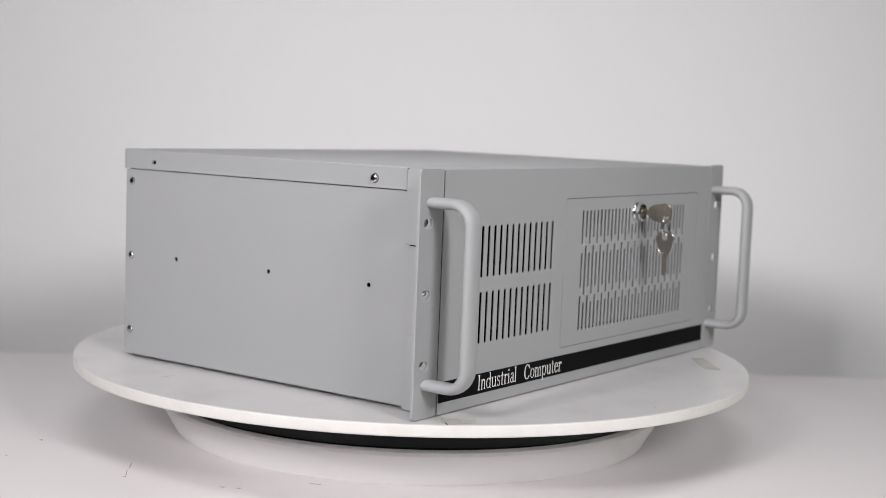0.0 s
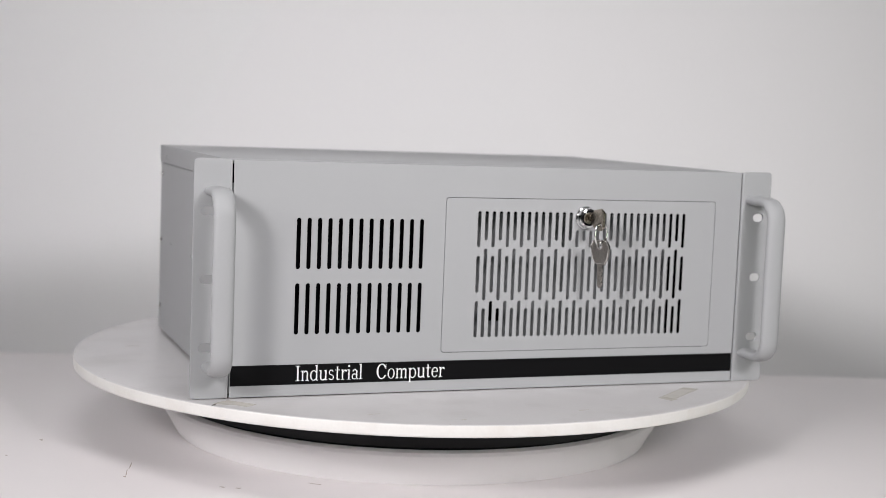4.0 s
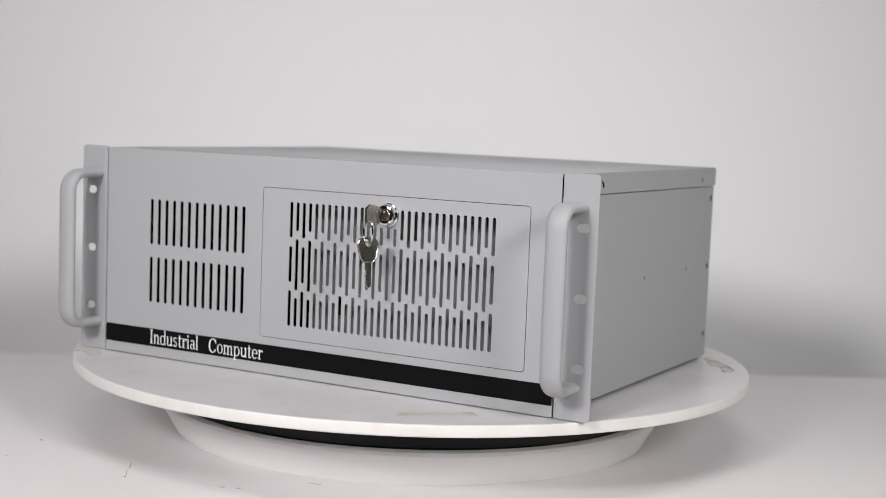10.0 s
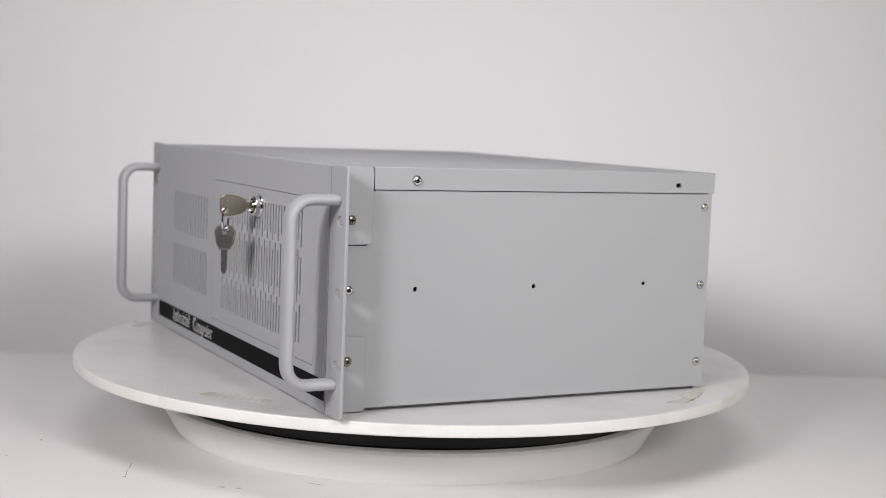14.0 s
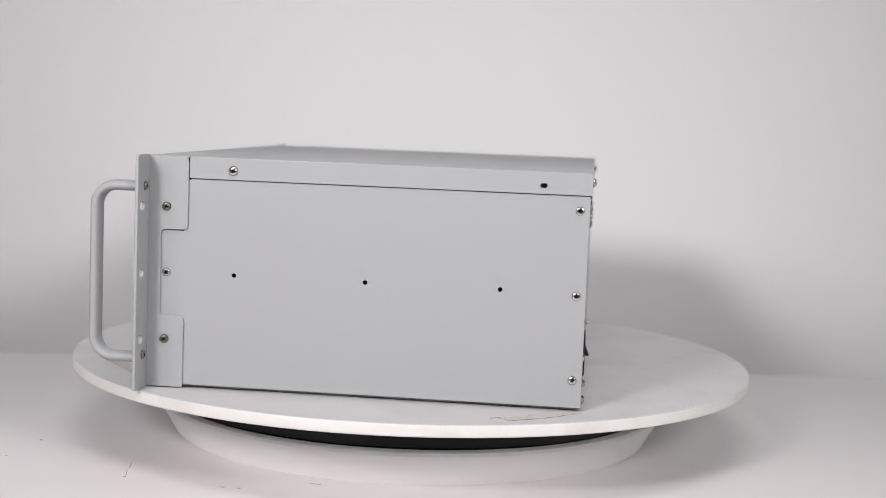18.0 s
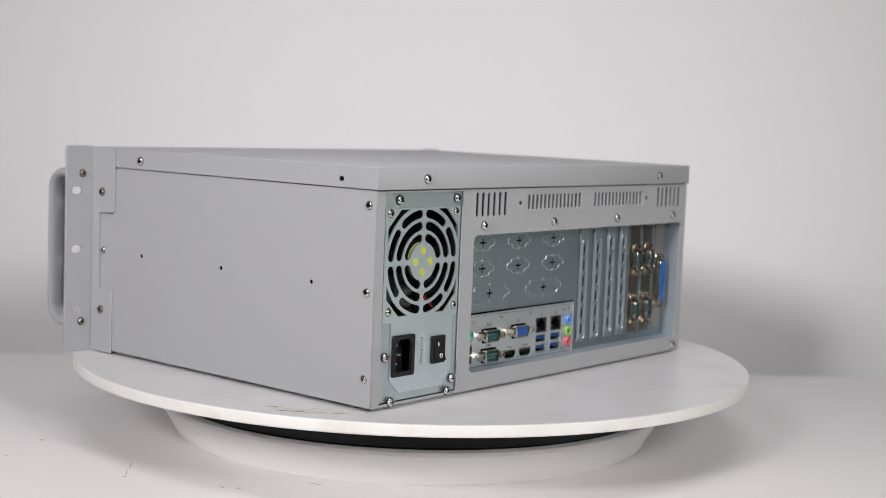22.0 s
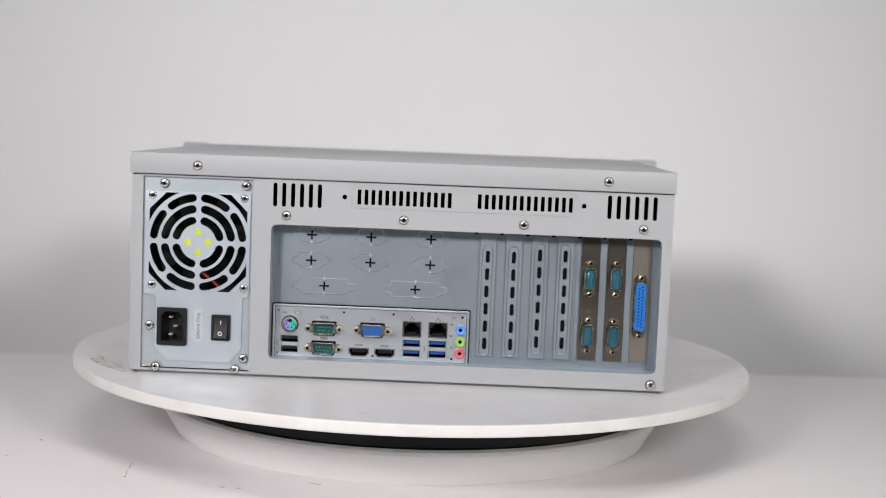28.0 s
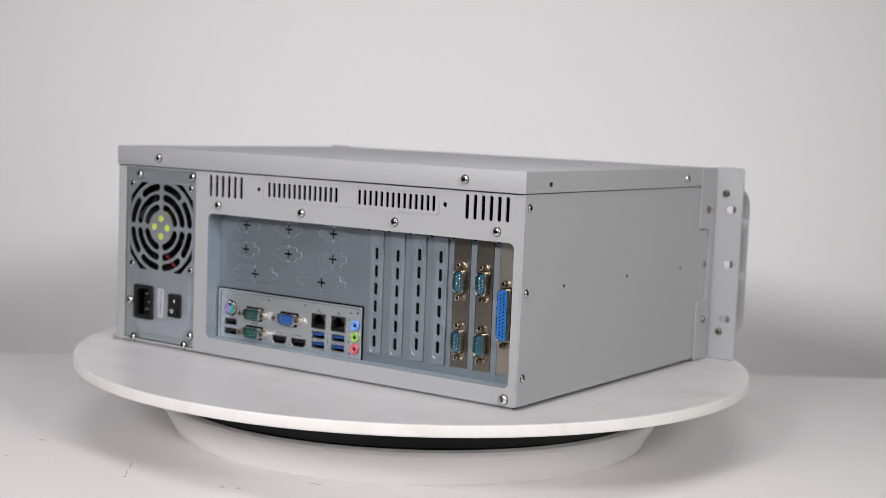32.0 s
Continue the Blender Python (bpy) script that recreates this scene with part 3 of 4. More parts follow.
def ear(s):
    loops = [rrect(216.0, 0.6, 242.4, 177.0, 3.2)] + [rrect(226.6, z - 3.4, 236.6, z + 3.4, 3.3, 6) for z in (138.8, 88.6, 38.2)]
    loops = [[(s * x, z) for x, z in lp] for lp in loops]
    e = part("rack_ear", sheet("rack_ear", loops, 2.4, GREY, "y", 1.2, 0.3), None, computer, "light grey rack ear with three slotted holes")
    prof = [(0.2, 0.8), (29.5, 0.8)]
    prof += [(30.2, 1.6), (30.4, 52.0), (29.6, 54.0), (27.8, 55.0), (13.6, 55.4), (11.9, 57.4), (11.8, 118.6), (13.6, 120.6), (29.4, 121.0), (31.6, 122.0), (32.3, 124.2),
             (32.3, 172.0), (31.6, 174.6), (29.6, 175.6), (0.2, 176.0)]
    part("side_plate", sheet("side_plate", [prof], 1.5, GREY, "x", s * (W + 0.2), 0.3), None, e)
    # fold between flange and side plate
    part("fold", boxes((min(s * 215.4, s * 217.6), max(s * 215.4, s * 217.6), 0.1, 2.4, 0.8, 176.4), bevel=0.4), GREY, e)
    for z in (138.2, 37.5):
        screw(e, SCREW_B, s * (W + 0.95), 15.8, z, FACE_RIGHT if s > 0 else FACE_LEFT)
    face = s * (W - 0.8)
    # thin black strip for the shadow line under the upper tab
    part("step_shadow_line", boxes((face - 0.05, face + 0.05, 14, 29, 120.0, 120.9)), DARK, e)
    # black dot for the dark corner where lid and ear meet
    part("corner_shade_dot", lathe(bmesh.new(), [(1.0, s * (W - 0.9)), (1.0, s * (W - 0.72)), (0.02, s * (W - 0.72))], 12, centre=(0, 33.2, 159.6), axis="x"), DARK, e)
    screw(e, SCREW_S, s * (W - 0.8), 16.0, 88.2, FACE_RIGHT if s > 0 else FACE_LEFT)
    for z in (153.4, 26.2):
        screw(e, SCREW_B, s * HX, 2.4, z, FACE_REAR)
    # handle: flattened bar bent to a U
    path = [(s * HX, 0.0, HZ1)]
    r, yc, z1, z0 = 15.0, HY, HZ1, HZ0
    path.append((s * HX, yc + r, z1))
    for k in range(1, 9):
        a = radians(90 * k / 8)
        path.append((s * HX, yc + r - r * math.sin(a), z1 - r + r * math.cos(a)))
    path.append((s * HX, yc, z0 + r))
    for k in range(1, 9):
        a = radians(90 * k / 8)
        path.append((s * HX, yc + r - r * math.cos(a), z0 + r - r * math.sin(a)))
    path.append((s * HX, 0.0, z0))
    n = 28
    sect = []
    for k in range(n):
        c, q = math.cos(2 * math.pi * k / n), math.sin(2 * math.pi * k / n)
        sect.append((8.1 * math.copysign(abs(c) ** 0.85, c), 4.0 * math.copysign(abs(q) ** 0.9, q)))
    part("handle", sweep(bmesh.new(), path, sect), GREY, e, "light grey bent carrying handle")
    return e


for s in (1, -1):
    ear(s)

part("word_industrial", serif_word("word_industrial", "Industrial", 11.5, WHITE_INK), None, stripe, "white printed word Industrial", mm(-163.6, -0.2, 11.9))
part("word_computer", serif_word("word_computer", "Computer", 11.5, WHITE_INK), None, stripe, "white printed word Computer", mm(-100.3, -0.2, 11.7))

# ======================= rear panel =======================
loops = [rrect(-W + 2.1, 2.4, W - 2.1, 158.7, 0.3, 2), rrect(117.6, 4.2, 204.8, 157.6, 0.6, 2), rrect(-206.3, 15.6, 102.6, 123.2, 5.0)]
loops += [vslot(x, 156.2, 137.4, 3.3) for x in [100.2 - 7.05 * k for k in range(6)]]
loops += [vslot(x, 156.6, 138.0, 3.3) for x in [-163.6 - 7.15 * k for k in range(6)]]
loops += [rrect(x - 1.5, 141.6, x + 1.5, 153.4, 0.4, 2) for x in [33.6 - 5.48 * k for k in range(14)]]
loops += [rrect(x - 1.5, 141.8, x + 1.5, 153.4, 0.4, 2) for x in [-61.3 - 5.52 * k for k in range(14)]]
loops += [ring_of(45.2, 147, 1.9, 14), ring_of(-143.5, 147.4, 1.9, 14)]
rear = part("rear_panel", sheet("rear_panel", loops, 1.2, GREY, "y", D - 0.6), None, computer, "light grey rear panel with slots and cut-outs")
# pressed rim round the two middle slot fields
part("pressed_rim", sheet("pressed_rim", [rrect(-138.6, 138.8, 39.8, 156.0, 2.5), rrect(-137.9, 139.5, 39.1, 155.3, 2.0)], 0.5, GREY, "y", D + 0.15), None, rear)
for x in (90.9, -2.0, -96.8, -191.0):
    screw(rear, SCREW_L, x, D, 130.6, FACE_REAR)
screw(rear, screw_mesh(3.8, 2.3), -202.8, D, 7.2, FACE_REAR)
screw(rear, SCREW_L, 192.6, D, 5.4, FACE_REAR)
screw(rear, SCREW_L, 128.9, D, 5.6, FACE_REAR)
# returned edges of the large cut-out
part("cutout_edge", boxes((-207.0, 103.2, 314, D - 1.3, 14.4, 15.4), (-207.0, 103.2, 314, D - 1.3, 123.4, 124.4), (-207.5, -206.5, 314, D - 1.3, 15, 124), (102.9, 103.9, 314, D - 1.3, 15, 124)), FOLD, rear)

# ======================= power supply =======================
PSU_BACK = paint("dull_zinc_sheet", (0.54, 0.60, 0.63), 0.42, metal=0.85, grain=0.03, spots=0.2, spot_size=30)
psu = part("power_supply", sheet("power_supply", [
    [(203, 146), (119.5, 146), (119.5, 64.5), (120.5, 63.6), (124.5, 63.2), (124.5, 22), (134.5, 10.6), (183, 10.6), (193.5, 21), (193.5, 61.8), (194.5, 63), (203, 64)]]
    + [arc_slot(160.8, 106.2, 14.4, 20.9, a + 5.0, a + 85.0, 9) for a in (0, 90, 180, 270)]
    + [arc_slot(160.8, 106.2, 23.3, 29.9, a + 3.3, a + 86.7, 12) for a in (0, 90, 180, 270)]
    + [arc_slot(160.8, 106.2, 32.3, 38.7, a + 2.5, a + 42.5, 9) for a in (0, 45, 90, 135, 180, 225, 270, 315)]
    + [[(160.8 + sx * x, 106.2 + sz * z) for x, z in ((38.9, 15.6), (38.9, 25.6), (25.6, 38.9), (15.6, 38.9), (21.0, 36.2), (26.6, 32.4), (32.4, 26.6), (36.2, 21.0))]
       for sx in (1, -1) for sz in (1, -1)]
    + [rrect(169.4, 24.4, 190.6, 52.0, 1), rrect(134.8, 30.0, 146.8, 47.6, 0.5)], 1.0, PSU_STEEL, "y", D - 1.4), None, computer, "bright zinc power supply plate with a fan grille")
part("mounting_plate", sheet("mounting_plate", [rrect(116.5, 5.0, 206, 158.6, 0.2, 2), rrect(122, 66, 200, 145, 3), rrect(169, 24, 191, 52.4, 1), rrect(134.4, 29.6, 147.2, 48, 0.5)], 1.0, PSU_BACK, "y", D - 2.6), None, psu, "galvanised mounting plate")
fan = part("fan_hub", lathe(bmesh.new(), [(0.02, D - 20), (14.2, D - 20), (14.2, D - 3.8), (13.8, D - 3.4), (0.02, D - 3.4)], 36, centre=(161.6, 0, 106.9), axis="y"), BLACK, psu, "black fan hub with a yellow-green label")
part("hub_label", lathe(bmesh.new(), [(13.9, D - 3.42), (13.9, D - 3.25), (0.02, D - 3.25)], 36, centre=(161.6, 0, 106.9), axis="y"), HUB_YELLOW, fan, "yellow-green round label")
part("fan_housing", boxes((120, 202, D - 32, D - 30, 64, 148), (120, 121.5, D - 32, D - 3, 64, 148), (200.5, 202, D - 32, D - 3, 64, 148), (120, 202, D - 32, D - 3, 64, 65.5), (120, 202, D - 32, D - 3, 146.5, 148)), BLACK, psu)
for k in range(7):
    bm = bmesh.new()
    a0 = 2 * math.pi * k / 7
    pts = []
    for j in range(5):
        r = 16 + 5.4 * j
        for da, dy in ((0.0, 0.0), (0.62, 12.0)):
            a = a0 + da + 0.05 * j
            pts.append(bm.verts.new((161.4 + r * math.cos(a), D - 9 - dy, 106.6 + r * math.sin(a))))
    for j in range(4):
        bm.faces.new((pts[2 * j], pts[2 * j + 1], pts[2 * j + 3], pts[2 * j + 2]))
    bmesh.ops.solidify(bm, geom=bm.faces[:], thickness=1.2)
    part("fan_blade", bm, BLACK, psu)
# holes of the grille hub, through which the label shows
for dx, dz in ((0, 8.0), (0, -8.0), (8.0, 0), (-8.0, 0)):
    part("hub_hole", lathe(bmesh.new(), [(2.9, D - 0.9), (2.9, D - 0.75), (0.02, D - 0.75)], 18, centre=(160.8 + dx, 0, 106.2 + dz), axis="y"), HUB_YELLOW, psu)
path = [(159.0, D - 5.4, 84.0), (153.6, D - 4.8, 80.2), (148.0, D - 4.6, 76.0), (142.0, D - 5.0, 70.6)]
for off in (0, 2.0):
    sect = [(0.6 * math.cos(2 * math.pi * k / 8), 0.6 * math.sin(2 * math.pi * k / 8)) for k in range(8)]
    part("fan_wire", sweep(bmesh.new(), [(x + off, y, z) for x, y, z in path], sect, (0, 1, 0)), RED_WIRE if off else BLACK, psu)
for x, z in ((188.1, 152.4), (123.3, 152.6), (122.6, 14.4), (198.4, 38.4)):
    screw(psu, SCREW_L, x, D - 1.2, z, FACE_REAR)
for x, z in ((197.3, 142.8), (124.4, 142.6), (196.8, 71.3), (123.6, 71.0)):
    screw(psu, SCREW_S, x, D - 0.9, z, FACE_REAR)
# mains inlet
inlet = part("mains_inlet", sheet("mains_inlet", [rrect(168.0, 23.0, 192.0, 53.4, 1.6), [(171.4, 26.4), (171.4, 46.4), (175.0, 50.2), (185.0, 50.2), (188.6, 46.4), (188.6, 26.4)]], 3.6, BLACK, "y", D - 0.6, 0.5), None, psu,
             "black plastic mains inlet")
part("inlet_floor", boxes((169, 191, D - 12, D - 11, 24, 52)), BLACK, inlet)
for dx, dz in ((1.6, 6.4), (-2.0, -0.9), (1.6, -7.6)):
    part("contact", boxes((180.4 + dx - 1.5, 180.4 + dx + 1.5, D - 11, D - 5.4, 38.6 + dz - 0.6, 38.6 + dz + 0.6)), GOLD, inlet)
# rocker switch
sw = part("power_switch", sheet("power_switch", [rrect(133.2, 28.4, 148.4, 49.2, 1.0), rrect(135.4, 30.6, 146.2, 47.0, 0.6)], 2.6, BLACK, "y", D - 0.2, 0.4), None, psu, "black rocker switch")
bm = bmesh.new()
v = [bm.verts.new(p) for p in ((135.6, D - 2, 30.8), (146.0, D - 2, 30.8), (146.0, D - 2, 46.8), (135.6, D - 2, 46.8), (135.6, D + 4.2, 30.8), (146.0, D + 4.2, 30.8), (146.0, D + 1.0, 39), (135.6, D + 1.0, 39),
                               (146.0, D + 0.2, 46.8), (135.6, D + 0.2, 46.8))]
for q in ((0, 1, 5, 4), (4, 5, 6, 7), (7, 6, 8, 9), (9, 8, 2, 3), (0, 4, 7, 9, 3), (1, 2, 8, 6, 5), (3, 2, 1, 0)):
    bm.faces.new([v[i] for i in q])
part("rocker", bm, BLACK, sw)
part("on_mark", boxes((140.5, 141.1, D + 0.6, D + 0.95, 41.4, 44.2)), WHITE_INK, sw)
part("off_mark", sheet("off_mark", [ring_of(140.8, 34.4, 1.7, 18), ring_of(140.8, 34.4, 1.15, 18)], 0.3, WHITE_INK, "y", 0.0), None, sw, "", mm(0, D + 3.5, 0))
# small printed label
part("rating_label", boxes((155.6, 162.4, D - 0.9, D - 0.8, 26.6, 52.0)), paint("label_grey", (0.42, 0.45, 0.47), 0.5), psu, "small grey label")
txt = lettering("label_print", "FULL RANGE", 3.9, 20.5, GREY_INK)
part("label_print", txt, None, psu, "", mm(160.3, D - 0.75, 49.6, 0, -90, 0) @ pose(0, 0, 0, 0, 0, 180))

# ======================= expansion area =======================
BP = 316.5


def blank_outline(cx, cz, w, h, tab, o=0.0):
    """The outline of a connector blank: a body with an ear at each end; o widens it."""
    lo, hi = cx - w / 2 - o, cx + w / 2 + o
    e = 2.6 + o
    return fillet([(lo - tab, cz - e), (lo, cz - e), (lo + 1.6, cz - h / 2 - o), (hi - 1.6, cz - h / 2 - o), (hi, cz - e), (hi + tab, cz - e), (hi + tab + 1.2, cz - 1.2), (hi + tab + 1.2, cz + 1.2),
                   (hi + tab, cz + e), (hi, cz + e), (hi, cz + h / 2 + o), (lo, cz + h / 2 + o), (lo, cz + e), (lo - tab, cz + e), (lo - tab - 1.2, cz + 1.2), (lo - tab - 1.2, cz - 1.2)], 1.3)


BLANKS = [(cx, cz, 19.0, 12.0, 4.0) for cz in (114.7, 94.1) for cx in (71.9, 24.3, -23.8)] + [(cx, 73.8, 39.4, 12.4, 4.5) for cx in (60.9, -12.5)]
backplane = part("back_plate", sheet("back_plate", [rrect(-207, 14.6, 103.4, 124.2, 0.3, 2), rrect(-53.6, 17.2, 97.6, 55.4, 0.6, 2)], 1.4, ZINC, "y", BP - 0.7), None, computer,
                 "galvanised plate with punched knock-outs")


def knockout(cx, cz, w, h, tab):
    """A half-sheared connector blank: it stands a little proud, with a bright edge, a pierced cross and two holding webs."""
    a, b, t = 4.1, 3.7, 0.72
    cross = [(cx - a, cz - t), (cx - t, cz - t), (cx - t, cz - b), (cx + t, cz - b), (cx + t, cz - t), (cx + a, cz - t), (cx + a, cz + t), (cx + t, cz + t), (cx + t, cz + b), (cx - t, cz + b), (cx - t, cz + t), (cx - a, cz + t)]
    k = part("knockout", sheet("knockout", [blank_outline(cx, cz, w, h, tab, -0.1), cross], 0.5, ZINC, "y", BP + 0.2, 0.1), None, backplane)
    part("sheared_edge", sheet("sheared_edge", [blank_outline(cx, cz, w, h, tab, 0.4), blank_outline(cx, cz, w, h, tab, -0.35)], 0.8, PRESSED, "y", BP + 0.25, 0.33), None, k)
    part("pierced_cross", boxes((cx - a - 0.6, cx + a + 0.6, BP - 0.02, BP + 0.06, cz - t - 0.5, cz + t + 0.5), (cx - t - 0.5, cx + t + 0.5, BP - 0.02, BP + 0.04, cz - b - 0.5, cz + b + 0.5)), DARK, k)
    for dz in (-h / 2, h / 2):
        part("web", lathe(bmesh.new(), [(1.6, BP - 0.2), (1.5, BP + 0.2), (1.1, BP + 0.55), (0.5, BP + 0.7), (0.02, BP + 0.72)], 14, centre=(cx, 0, cz + dz), axis="y"), PRESSED, k)


for blank in BLANKS:
    knockout(*blank)


def slot_cover(cx):
    """A blank slot cover, ribbed, with six vent slots."""
    top = 102.9 if cx > -100 else 105.7
    zs = [top - 14.06 * k for k in range(6)]
    loops = [fillet([(cx - 6.6, 121.0), (cx - 6.6, 22.0), (cx + 6.6, 22.0), (cx + 6.6, 121.0)], 0.8)] + [vslot(cx, z - 4.8, z + 4.8, 3.1) for z in zs]
    c = part("slot_cover", sheet("slot_cover", loops, 1.5, COVER, "y", BP + 1.0, 0.35), None, computer, "galvanised blank slot cover with six slots")
    part("rib", sheet("rib", [rrect(cx - 4.7, top - 80.2, cx + 4.7, top + 9.6, 4.6, 8), rrect(cx - 3.5, top - 79.0, cx + 3.5, top + 8.4, 3.4, 8)], 1.6, RIB, "y", BP + 1.6, 0.5), None, c)
    # black strip on the plate stands in for shade behind the six slots
    part("slot_shade_strip", boxes((cx - 2.2, cx + 2.2, BP + 0.1, BP + 0.3, top - 76, top + 6)), DARK, c)


for cx in (-69.7, -90.6, -111.4, -131.8):
    slot_cover(cx)
for cx, w in ((-59.9, 0), (-80.15, 0), (-101.0, 0), (-121.6, 0), (-142.4, 1.4), (-162.4, 2.6), (-183.2, 2.6)):
    if w:
        part("divider", boxes((cx - w, cx + w, BP, BP + 1.2, 21, 118)), ZINC, backplane)
    part("notch", boxes((cx - 1.5, cx + 1.5, BP + 0.02, BP + 0.1, 120.6, 123)), DARK, backplane)


def dsub_vertical(parent, cx, cz, half, plastic, female=False):
    """A D-shaped connector standing upright in a rounded shell, with two threaded posts."""
    def d(w, h, t, r):
        return fillet([(cx - w, cz - h), (cx + w, cz - h + t), (cx + w, cz + h - t), (cx - w, cz + h)], r, 5)
    post = half + 3.7
    shell = part("serial_port" if not female else "parallel_port", sheet("shell", [d(4.9, half + 0.7, 1.2, 3.6), d(4.0, half - 0.3, 1.0, 2.9)], 6.0, PORT_SHELL, "y", BP + 4.4, 0.45), None, parent,
                 "vertical connector with a metal shell")
    part("flange", sheet("flange", [rrect(cx - 5.2, cz - post - 2.4, cx + 5.2, cz + post + 2.4, 4.4, 6)], 0.9, PORT_SHELL, "y", BP + 1.9, 0.3), None, shell)
    # black sheet on the flange stands in for the shade round the shell
    part("shell_shade_outline", sheet("shell_shade_outline", [d(5.2, half + 1.0, 1.2, 3.8)], 0.1, DARK, "y", BP + 2.42), None, shell)
    part("insert", sheet("insert", [d(4.1, half - 0.2, 1.0, 2.9)], 2.4, plastic, "y", BP + (6.0 if female else 3.2)), None, shell)
    n = 13 if female else 5
    pitch = (2 * half - 7) / (n - 1)
    for col, cnt in ((-1.35, n), (1.35, n - 1)):
        for k in range(cnt):
            z = cz - (cnt - 1) / 2 * pitch + k * pitch
            if female:
                part("pin", boxes((cx + col - 0.55, cx + col + 0.55, BP + 7.18, BP + 7.24, z - 0.55, z + 0.55)), DARK, shell)
            else:
                part("pin", lathe(bmesh.new(), [(0.5, BP + 4), (0.5, BP + 6.3), (0.25, BP + 6.7), (0.02, BP + 6.8)], 8, centre=(cx + col, 0, z), axis="y"), SCREW, shell)
    for z in (cz - post, cz + post):
        part("hex_post", lathe(bmesh.new(), [(2.4, BP + 1.9), (2.4, BP + 4.2), (2.1, BP + 4.8), (1.9, BP + 6.6), (1.5, BP + 6.8), (1.2, BP + 6.4), (0.02, BP + 6.4)], 6, centre=(cx, 0, z), axis="y"), PORT_NUT, shell)
        part("post_hole", lathe(bmesh.new(), [(1.15, BP + 6.4), (1.15, BP + 6.55), (0.02, BP + 6.55)], 10, centre=(cx, 0, z), axis="y"), DARK, shell)


for cx, zs in ((-152.2, (89.0, 43.2)), (-172.9, (89.4, 42.9))):
    br = part("slot_bracket", sheet("slot_bracket", [rrect(cx - 7.3, 22.6, cx + 7.3, 122.6, 0.4, 2)], 0.9, BRACKET, "y", BP + 1.0), None, computer, "tarnished nickel slot bracket with two serial ports")
    for cz in zs:
        dsub_vertical(br, cx + 0.3, cz, 8.8, TEAL_DARK)
br = part("slot_bracket", sheet("slot_bracket", [rrect(-200.2, 23.0, -186.2, 122.8, 0.4, 2)], 0.9, BRACKET_LIGHT, "y", BP + 1.0), None, computer, "tarnished nickel slot bracket with a blue parallel port")
dsub_vertical(br, -192.7, 68.0, 19.6, BLUE, True)

# ======================= input and output shield =======================
IO = 316.6
USB_AT = [(87.6, z, False) for z in (29.8, 21.6)] + [(x, z, True) for x in (-11.1, -32.0) for z in (30.0, 21.8)]
NET_AT = (-11.0, -32.0)
VIDEO_AT = (31.4, 10.4)


def video_outline(x, o=0.0):
    return [(x - 7.8 - o, 24.2 + o), (x + 7.8 + o, 24.2 + o), (x + 7.8 + o, 20.4 - o * 0.5), (x + 5.2 + o * 0.6, 17.8 - o), (x - 5.2 - o * 0.6, 17.8 - o), (x - 7.8 - o, 20.4 - o * 0.5)]


def net_outline(x):
    return [(x - 6.4, 36.4), (x + 6.4, 36.4), (x + 6.4, 43.4), (x + 4.4, 43.4), (x + 4.4, 45.4), (x + 2.6, 45.4), (x + 2.6, 46.8), (x - 2.6, 46.8), (x - 2.6, 45.4), (x - 4.4, 45.4), (x - 4.4, 43.4), (x - 6.4, 43.4)]


holes = [ring_of(x, z, 1.0, 12) for x, z in ((97.3, 52.8), (97.6, 18.3), (44.1, 52.9), (4.2, 53.0), (-51.4, 52.7), (20.1, 18.4), (-43.7, 18.5))]
holes += [rrect(x - 7.5, z - 3.5, x + 7.5, z + 3.5, 0.4, 2) for x, z, _ in USB_AT] + [rrect(x - 7.6, 35.1, x + 7.6, 48.0, 0.4, 2) for x in NET_AT] + [video_outline(x, 0.5) for x in VIDEO_AT]
shield = part("port_shield", sheet("port_shield", [rrect(-56.0, 14.3, 100.6, 57.4, 1.0, 3)] + holes, 0.9, SHIELD, "y", IO, 0.12), None, computer, "brushed steel port shield")
part("shield_rim", sheet("shield_rim", [rrect(-56.8, 13.6, 101.3, 58.1, 1.4, 3), rrect(-55.2, 15.2, 99.7, 56.5, 0.8, 3)], 2.4, SHIELD, "y", IO + 0.7, 0.4), None, shield)
# black frames, outside and inside the rim, stand in for shaded seams
part("shield_shade_line", sheet("shield_shade_line", [rrect(-57.7, 12.7, 102.2, 59.1, 1.4, 3), rrect(-56.4, 14.0, 100.9, 57.7, 1.0, 3)], 1.6, DARK, "y", IO + 0.2), None, shield)
part("rim_shade_line", sheet("rim_shade_line", [rrect(-55.3, 15.1, 99.8, 56.6, 0.8, 3), rrect(-54.8, 15.6, 99.3, 56.1, 0.8, 3)], 0.1, DARK, "y", IO + 0.5), None, shield)
# black box added inside so that the shield's holes look unlit
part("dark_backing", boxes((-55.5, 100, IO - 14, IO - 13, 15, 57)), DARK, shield)


